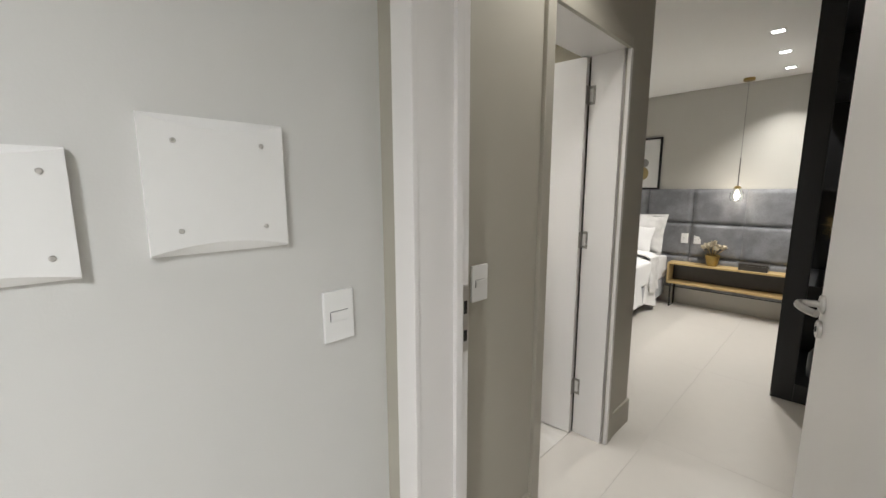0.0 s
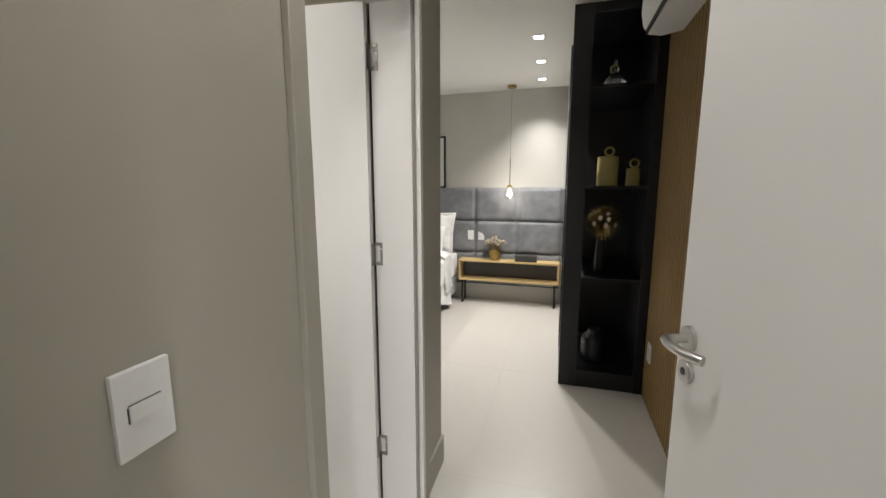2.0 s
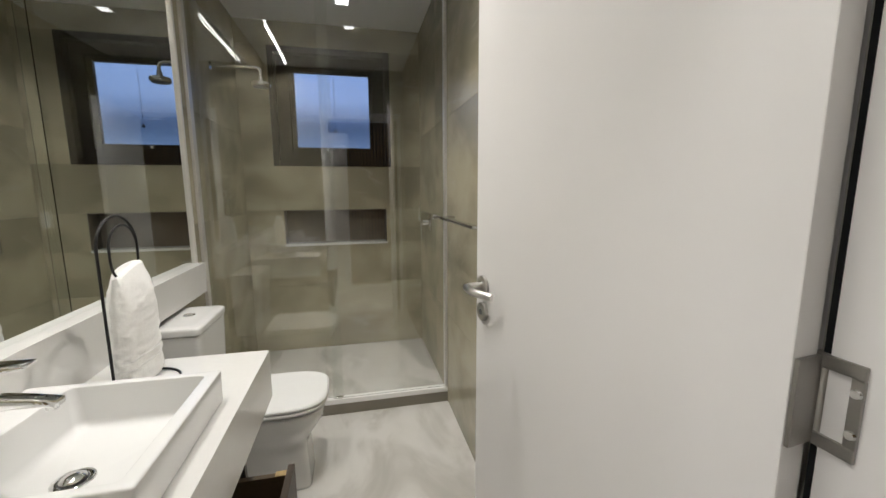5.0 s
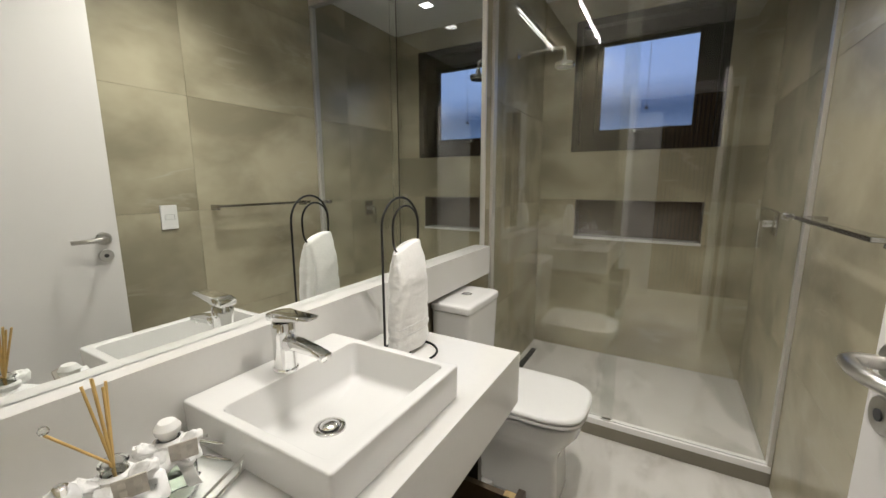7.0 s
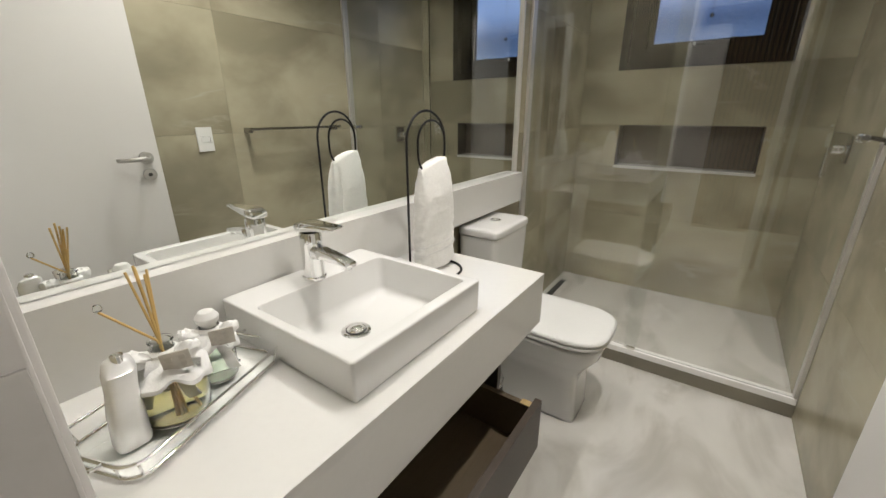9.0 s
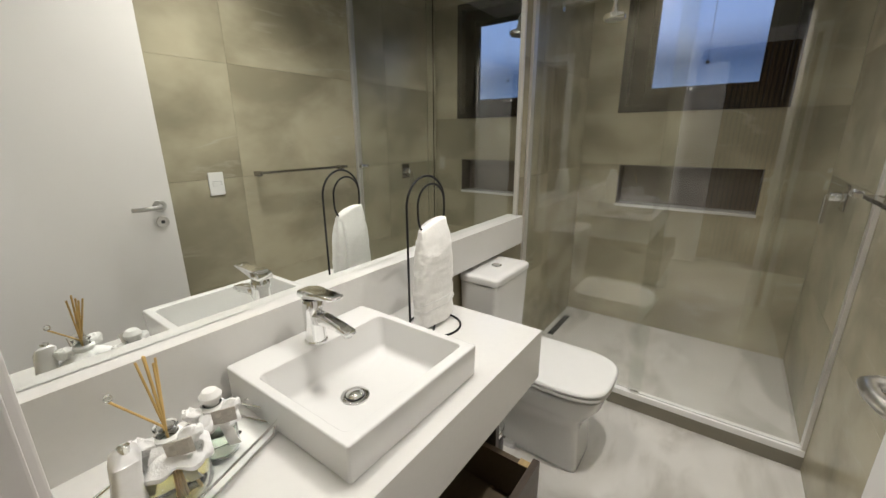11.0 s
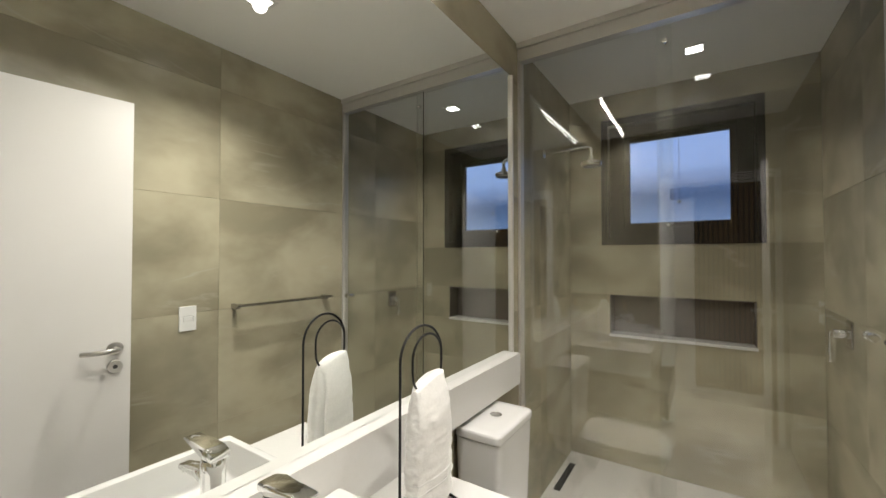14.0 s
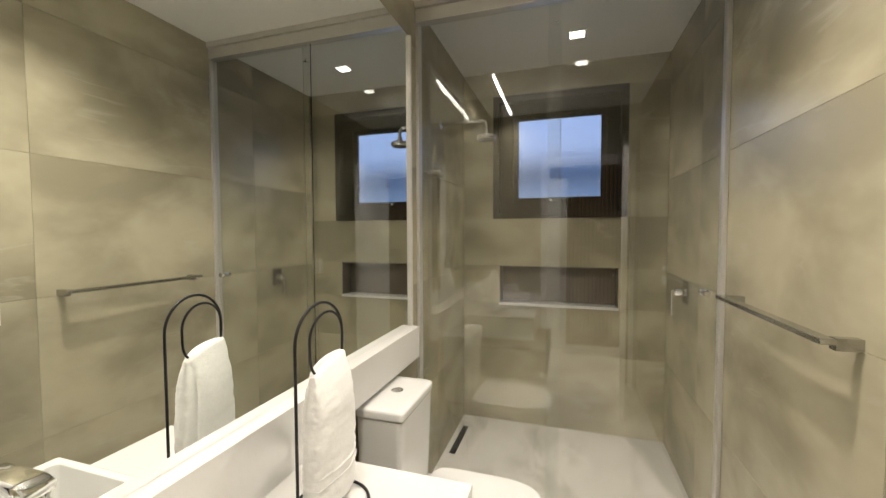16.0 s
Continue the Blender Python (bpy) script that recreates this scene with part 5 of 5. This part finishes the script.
# ---- bedroom: headboard, bed, side shelf ----
hb = thing("headboard", (-1.7, HEAD_Y, 0.2), "dark grey velvet headboard of padded square panels", "headboard")
for r, (z0, z1) in enumerate(((0.215, 0.615), (0.615, 1.015), (1.015, 1.415))):
    for c in range(6):
        a, b2 = -0.202 - 0.502 * (c + 1), (-0.202 if c else -0.172) - 0.502 * c

        def pad(u, v, a=a, b2=b2, z0=z0, z1=z1):
            e = min(u, 1 - u) * (b2 - a), min(v, 1 - v) * (z1 - z0)
            q = min(1.0, min(e) / 0.035)
            d = 0.012 + 0.040 * math.sqrt(max(0.0, 1 - (1 - q) ** 2)) + 0.003 * math.sin(5 * u + 7 * v + a * 9)
            return (a + 0.003 + (b2 - a - 0.006) * u, HEAD_Y - d, z0 + 0.003 + (z1 - z0 - 0.006) * v)
        us = 18
        part("panel", grid(us, us, pad, 0.008), VELVET, hb, sharp=70)
part("backing", box(-3.21, -0.172, HEAD_Y - 0.012, HEAD_Y - 0.0005, 0.20, 1.41), BLACK_LAC, hb)
switch_plate("headboard_socket", "y", HEAD_Y - 0.052, -1, -1.262, 0.832, 0.075, 0.12, "white socket plate set in the velvet headboard", (0.0,), True)
switch_plate("headboard_switch", "y", HEAD_Y - 0.052, -1, -1.128, 0.832, 0.075, 0.12, "white switch plate set in the velvet headboard", (-0.018, 0.018))

ns = thing("bedside_shelf", (-0.775, 5.3, 0), "low oak bedside shelf on black steel legs", "bedside shelf")
NX0, NX1, NYF, NYB = -1.372, -0.176, 5.20, 5.395
part("top_board", box(NX0, NX1, NYF, NYB, 0.525, 0.545, 0.001), OAK, ns)
part("bottom_board", box(NX0, NX1, NYF, NYB, 0.292, 0.312, 0.001), OAK, ns)
part("side_board", box(NX0, NX0 + 0.02, NYF, NYB, 0.3125, 0.5245, 0.001), OAK, ns)
part("side_board", box(NX1 - 0.02, NX1, NYF, NYB, 0.3125, 0.5245, 0.001), OAK, ns)
part("back_board", box(NX0 + 0.0205, NX1 - 0.0205, NYB - 0.012, NYB, 0.3125, 0.5245), SMOKE, ns, "dark back board")
for x in (NX0 + 0.045, NX1 - 0.045):
    bm = tube([(x, NYF + 0.015, 0.2915), (x, NYF + 0.015, 0.008), (x, NYB - 0.02, 0.008), (x, NYB - 0.02, 0.2915)], 0.011, sides=4)
    part("leg_frame", bm, BLACK_METAL, ns, "black steel loop leg")

t = thing("flower_pot", (-0.94, 5.29, 0.545), "gold pot with cream artificial flowers", "flowers")
part("pot", lathe([(0, 0), (0.045, 0), (0.055, 0.02), (0.068, 0.09), (0.074, 0.125), (0.070, 0.125), (0.062, 0.09), (0, 0.08)], (-0.94, 5.29, 0.5455)), GOLD, t)
rng = random.Random(7)
for k in range(15):
    a, r = 2.4 * k, 0.026 * math.sqrt(k)
    c = Vector((-0.94 + r * math.cos(a) * 1.15, 5.29 + r * math.sin(a), 0.80 - 0.7 * r + rng.uniform(-0.02, 0.02)))
    bm = bmesh.new()
    for q in range(9):
        an, lift = 2 * math.pi * q / 9 + k, 0.3 + 0.5 * (q % 3)
        d = Vector((math.cos(an), math.sin(an), lift)).normalized()
        s = d.cross(Vector((0, 0, 1))).normalized()
        vs = [bm.verts.new(c + d * e + s * w + Vector((0, 0, z))) for e, w, z in ((0, 0, 0), (0.022, 0.015, 0.006), (0.044, 0.008, 0.014), (0.044, -0.008, 0.014), (0.022, -0.015, 0.006))]
        bm.faces.new(vs)
    part("blossom", bm, CREAM, t)
    part("stalk", tube([(-0.94, 5.29, 0.64), tuple(c)], 0.002, sides=5), OAK, t)
t = thing("decor_box", (-0.56, 5.29, 0.545), "dark smoked wooden box on the bedside shelf", "box")
part("base", box(-0.685, -0.435, 5.225, 5.36, 0.5455, 0.60, 0.004), SMOKE, t)
part("lid", box(-0.688, -0.432, 5.222, 5.363, 0.6005, 0.622, 0.004), SMOKE, t)

pl = thing("pendant_lamp_shade", (-0.772, 5.25, BED_Z), "small gold and glass pendant lamp on thin cord", "pendant lamp")
part("rose", lathe([(0, 0), (0.05, 0), (0.05, -0.022), (0.046, -0.026), (0, -0.026)], (-0.772, 5.25, BED_Z - 0.0005)), GOLD, pl)
part("cord", tube([(-0.772, 5.25, BED_Z - 0.026), (-0.772, 5.25, 1.75)], 0.0016, sides=6), SMOKE, pl)
part("stem", tube([(-0.772, 5.25, 1.75), (-0.772, 5.25, 1.44)], 0.005, sides=10), SMOKE, pl)
part("cap", lathe([(0.007, 0.03), (0.03, 0.02), (0.034, 0.0), (0.030, 0.0), (0.026, 0.016), (0, 0.02)], (-0.772, 5.25, 1.425)), GOLD, pl)
sd = part("shade", lathe([(0.034, 0.0), (0.062, -0.06), (0.062, -0.11), (0.05, -0.135), (0.048, -0.133), (0.059, -0.109), (0.059, -0.061), (0.031, 0.0)], (-0.772, 5.25, 1.425)), CLEAR, pl, "clear glass shade")
sd.visible_shadow = False
bl = part("bulb", lathe([(0, 0.0), (0.010, -0.002), (0.020, -0.03), (0.022, -0.05), (0.014, -0.066), (0, -0.07)], (-0.772, 5.25, 1.415)), BULB, pl, "glowing warm bulb")
bl.visible_shadow = False

pc = thing("framed_picture", (-1.9, HEAD_Y, 1.44), "black framed abstract print leaning on the headboard", "picture")
PX0, PX1, PZ0, PZ1 = -2.10, -1.604, 1.417, 2.058
YF = HEAD_Y - 0.03
for a in ((PX0, PX0 + 0.022, PZ0, PZ1), (PX1 - 0.022, PX1, PZ0, PZ1), (PX0 + 0.0225, PX1 - 0.0225, PZ1 - 0.022, PZ1), (PX0 + 0.0225, PX1 - 0.0225, PZ0, PZ0 + 0.022)):
    part("frame_bar", box(a[0], a[1], YF, HEAD_Y - 0.001, a[2], a[3], 0.002), BLACK_LAC, pc)
pr = part("print", box(PX0 + 0.022, PX1 - 0.022, HEAD_Y - 0.012, HEAD_Y - 0.002, PZ0 + 0.022, PZ1 - 0.022), PAPER, pc)
part("painted_shape", lathe([(0, 0), (0.085, 0), (0.085, -0.0015), (0, -0.0015)], (-1.83, HEAD_Y - 0.0121, 1.62), axis="y", sides=30), make_mat("ochre_ink", (0.40, 0.31, 0.14), 0.8, grain=0.4, scale=30), pr)
part("painted_shape", lathe([(0, 0), (0.05, 0), (0.05, -0.0015), (0, -0.0015)], (-1.80, HEAD_Y - 0.0121, 1.75), axis="y", sides=30), make_mat("grey_ink", (0.28, 0.28, 0.27), 0.8, grain=0.4, scale=30), pr)

bed = thing("bed", (-2.25, 4.4, 0), "made bed with white linen beside the velvet headboard", "bed")
BX, BE = -1.43, -3.10
part("base", box(BE, BX - 0.01, 3.42, 5.38, 0.10, 0.32, 0.012), VELVET, bed)
for x in (BE + 0.08, BX - 0.09):
    for y in (3.5, 5.3):
        part("leg", lathe([(0.02, 0), (0.028, 0.10)], (x, y, 0.0), sides=14), BLACK_METAL, bed)
part("mattress", box(BE + 0.01, BX, 3.42, 5.385, 0.322, 0.60, 0.035, seg=4), LINEN, bed)


def drape(u, v):
    """Duvet: flat on top, then falling over the side with folds."""
    y = 3.30 + (5.02 - 3.30) * v
    s = u * 2.35
    wid = 1.62
    if s < wid:
        x, z = BE - 0.03 + s, 0.635 + 0.012 * math.sin(9 * y + 3 * s) + 0.008 * math.sin(17 * s + 5 * y)
        if s > wid - 0.10:
            q = (s - wid + 0.10) / 0.10
            z -= 0.03 * q * q
    else:
        q = (s - wid) / 0.73
        x = BE - 0.03 + wid + 0.05 + 0.045 * q + 0.022 * q * math.sin(13 * y + 0.6) + 0.012 * q * math.sin(31 * y)
        z = 0.605 - (0.50 - 0.05 * math.sin(6 * y)) * q
    if v < 0.08:
        z -= 0.35 * (1 - v / 0.08) ** 2
    return (x, y, z)


part("duvet", grid(60, 70, drape, 0.022), LINEN, bed)


def fold_band(u, v):
    y = 4.80 + 0.26 * v
    s = u * 2.15
    wid = 1.66
    if s < wid:
        return (BE - 0.04 + s, y, 0.668 + 0.016 * math.sin(math.pi * v) + 0.006 * math.sin(14 * s))
    q = (s - wid) / 0.49
    return (BE - 0.04 + wid + 0.045 + 0.04 * q + 0.015 * q * math.sin(26 * y), y - 0.04 * q + 0.02 * math.sin(7 * q), 0.64 - 0.40 * q)


part("turned_sheet", grid(50, 14, fold_band, 0.014), PRINT, bed)


def pillow(name, c, w, h, t, tilt, material, label, flange=0.0):
    ob = thing(name, c, label, "pillow", "pillows on the bed")
    def f(side):
        def g(u, v):
            a, b2 = 2 * u - 1, 2 * v - 1
            k = max(0.0, (1 - abs(a) ** 2.6) * (1 - abs(b2) ** 2.6)) ** 0.5
            pin = 1 - 0.06 * (1 - abs(a * b2))
            y, z = side * t / 2 * k, h / 2 * b2 * pin
            p = Matrix.Rotation(radians(tilt), 3, "X") @ Vector((w / 2 * a * pin, y, z + 0.006 * math.sin(8 * a + 5 * b2)))
            return tuple(Vector(c) + p)
        return g
    bm = grid(20, 20, f(1))
    grid(20, 20, f(-1), bm=bm)
    bmesh.ops.remove_doubles(bm, verts=bm.verts, dist=0.0008)
    cov = part("cover", bm, material, ob)
    if flange:
        def rim(u, v):
            s = 4 * u
            e = int(min(3, s))
            k = s - e
            cor = ((-1, -1), (1, -1), (1, 1), (-1, 1))
            a = [cor[e][i] + (cor[(e + 1) % 4][i] - cor[e][i]) * k for i in (0, 1)]
            sc = 1 + (flange * v) / (w / 2)
            pin = 1 - 0.06 * (1 - abs(a[0] * a[1]))
            p = Matrix.Rotation(radians(tilt), 3, "X") @ Vector((w / 2 * a[0] * pin * sc, 0.006 * math.sin(40 * u) * v, h / 2 * a[1] * pin * sc))
            return tuple(Vector(c) + p)
        part("flange", grid(64, 2, rim, 0.003), material, cov)
    return ob


pillow("pillow", (-1.80, 5.22, 0.87), 0.66, 0.46, 0.16, -18, PRINT, "white printed pillow with flanged edge leaning on headboard", 0.04)
pillow("pillow", (-2.62, 5.22, 0.87), 0.66, 0.46, 0.16, -18, PRINT, "white printed pillow with flanged edge leaning on headboard", 0.04)
pillow("pillow", (-1.83, 5.07, 0.80), 0.62, 0.36, 0.15, -28, LINEN, "plain white pillow in front of printed pillow")

# ---- tiles, last ----
TILE_MESH = {}


def tile(parent, p0, p1, thick_axis, material):
    """One slab between two corners; alike slabs share a mesh."""
    size = tuple(round(b - a, 4) for a, b in zip(p0, p1))
    key = (size, material.name)
    if key not in TILE_MESH:
        bm = box(-size[0] / 2, size[0] / 2, -size[1] / 2, size[1] / 2, -size[2] / 2, size[2] / 2, 0.0007 if thick_axis != "z" else 0.0, seg=1)
        me = bpy.data.meshes.new("tile")
        bm.to_mesh(me)
        bm.free()
        me.materials.append(material)
        TILE_MESH[key] = me
    ob = new("tile", TILE_MESH[key])
    ob.parent = parent
    ob.location = tuple((a + b) / 2 for a, b in zip(p0, p1))
    return ob


def cuts(a, b, joints):
    pts = [a, *[j for j in joints if a + 0.02 < j < b - 0.02], b]
    return list(zip(pts, pts[1:]))


G = 0.0004
ROWS_Z = [0.59, 1.18, 1.77, 2.36]
for x0, x1 in cuts(WIN_X, BATH_X, [-3.30, -2.106]):
    for z0, z1 in cuts(0.0, BATH_Z, ROWS_Z):
        tile(wall_bath_north, (x0 + G, NORTH, z0 + G), (x1 - G, NORTH + 0.007, z1 - G), "y", WALL_STONE)
        tile(wall_bath_south, (x0 + G, SOUTH - 0.007, z0 + G), (x1 - G, SOUTH, z1 - G), "y", WALL_STONE)
for z0, z1, spans in ((0.0, 0.59, [(SOUTH, 2.135)]), (0.59, NZ0, [(SOUTH, 2.135)]), (NZ0, NZ1, [(SOUTH, NY0), (NY1, 2.135)]), (NZ1, WZ0, [(SOUTH, 2.135)]),
                      (WZ0, WZ1, [(SOUTH, WY0), (WY1, 2.135)]), (WZ1, BATH_Z, [(SOUTH, 2.135)])):
    for y0, y1 in spans:
        tile(wall_bath_west, (WIN_X - 0.007, y0 + G, z0 + G), (WIN_X, y1 - G, z1 - G), "x", WALL_STONE)
for z0, z1 in cuts(0.0, BATH_Z, ROWS_Z):
    tile(wall_corridor, (BATH_X - 0.007, SOUTH + G, z0 + G), (BATH_X, 1.309 - G, z1 - G), "x", WALL_STONE)
for x0, x1 in cuts(-2.955, BATH_X + 0.02, []):
    for y0, y1 in cuts(SOUTH, NORTH, []):
        tile(floor, (x0 + G, y0 + G, -0.006), (x1 - G, y1 - G, 0.001), "z", BATH_STONE)
for y0, y1 in cuts(SOUTH, NORTH, [0.98]):
    tile(shower_floor, (WIN_X + G, y0 + G, 0.047), (-3.03 - G, y1 - G, 0.053), "z", BATH_STONE)
fx = [-4.19 + 1.2 * k for k in range(0, 6)]
fy = [-2.5 + 1.2 * k for k in range(0, 8)]
for x0, x1 in cuts(-4.2, 1.1, fx):
    for y0, y1 in cuts(-2.5, HEAD_Y, fy):
        if x1 < -0.9 and y0 < 2.3:
            y0 = max(y0, 2.26)
            if y1 <= y0 + 0.05:
                continue
        if x0 < BATH_X < x1 and y0 < 2.3:
            if y1 <= 2.26:
                x0c = BATH_X + 0.021
                tile(floor, (x0c + G, y0 + G, -0.006), (x1 - G, y1 - G, 0.0), "z", FLOOR_STONE)
                continue
            tile(floor, (BATH_X + 0.021 + G, y0 + G, -0.006), (x1 - G, 2.26 - G, 0.0), "z", FLOOR_STONE)
            y0 = 2.26
        tile(floor, (x0 + G, y0 + G, -0.006), (x1 - G, y1 - G, 0.0), "z", FLOOR_STONE)
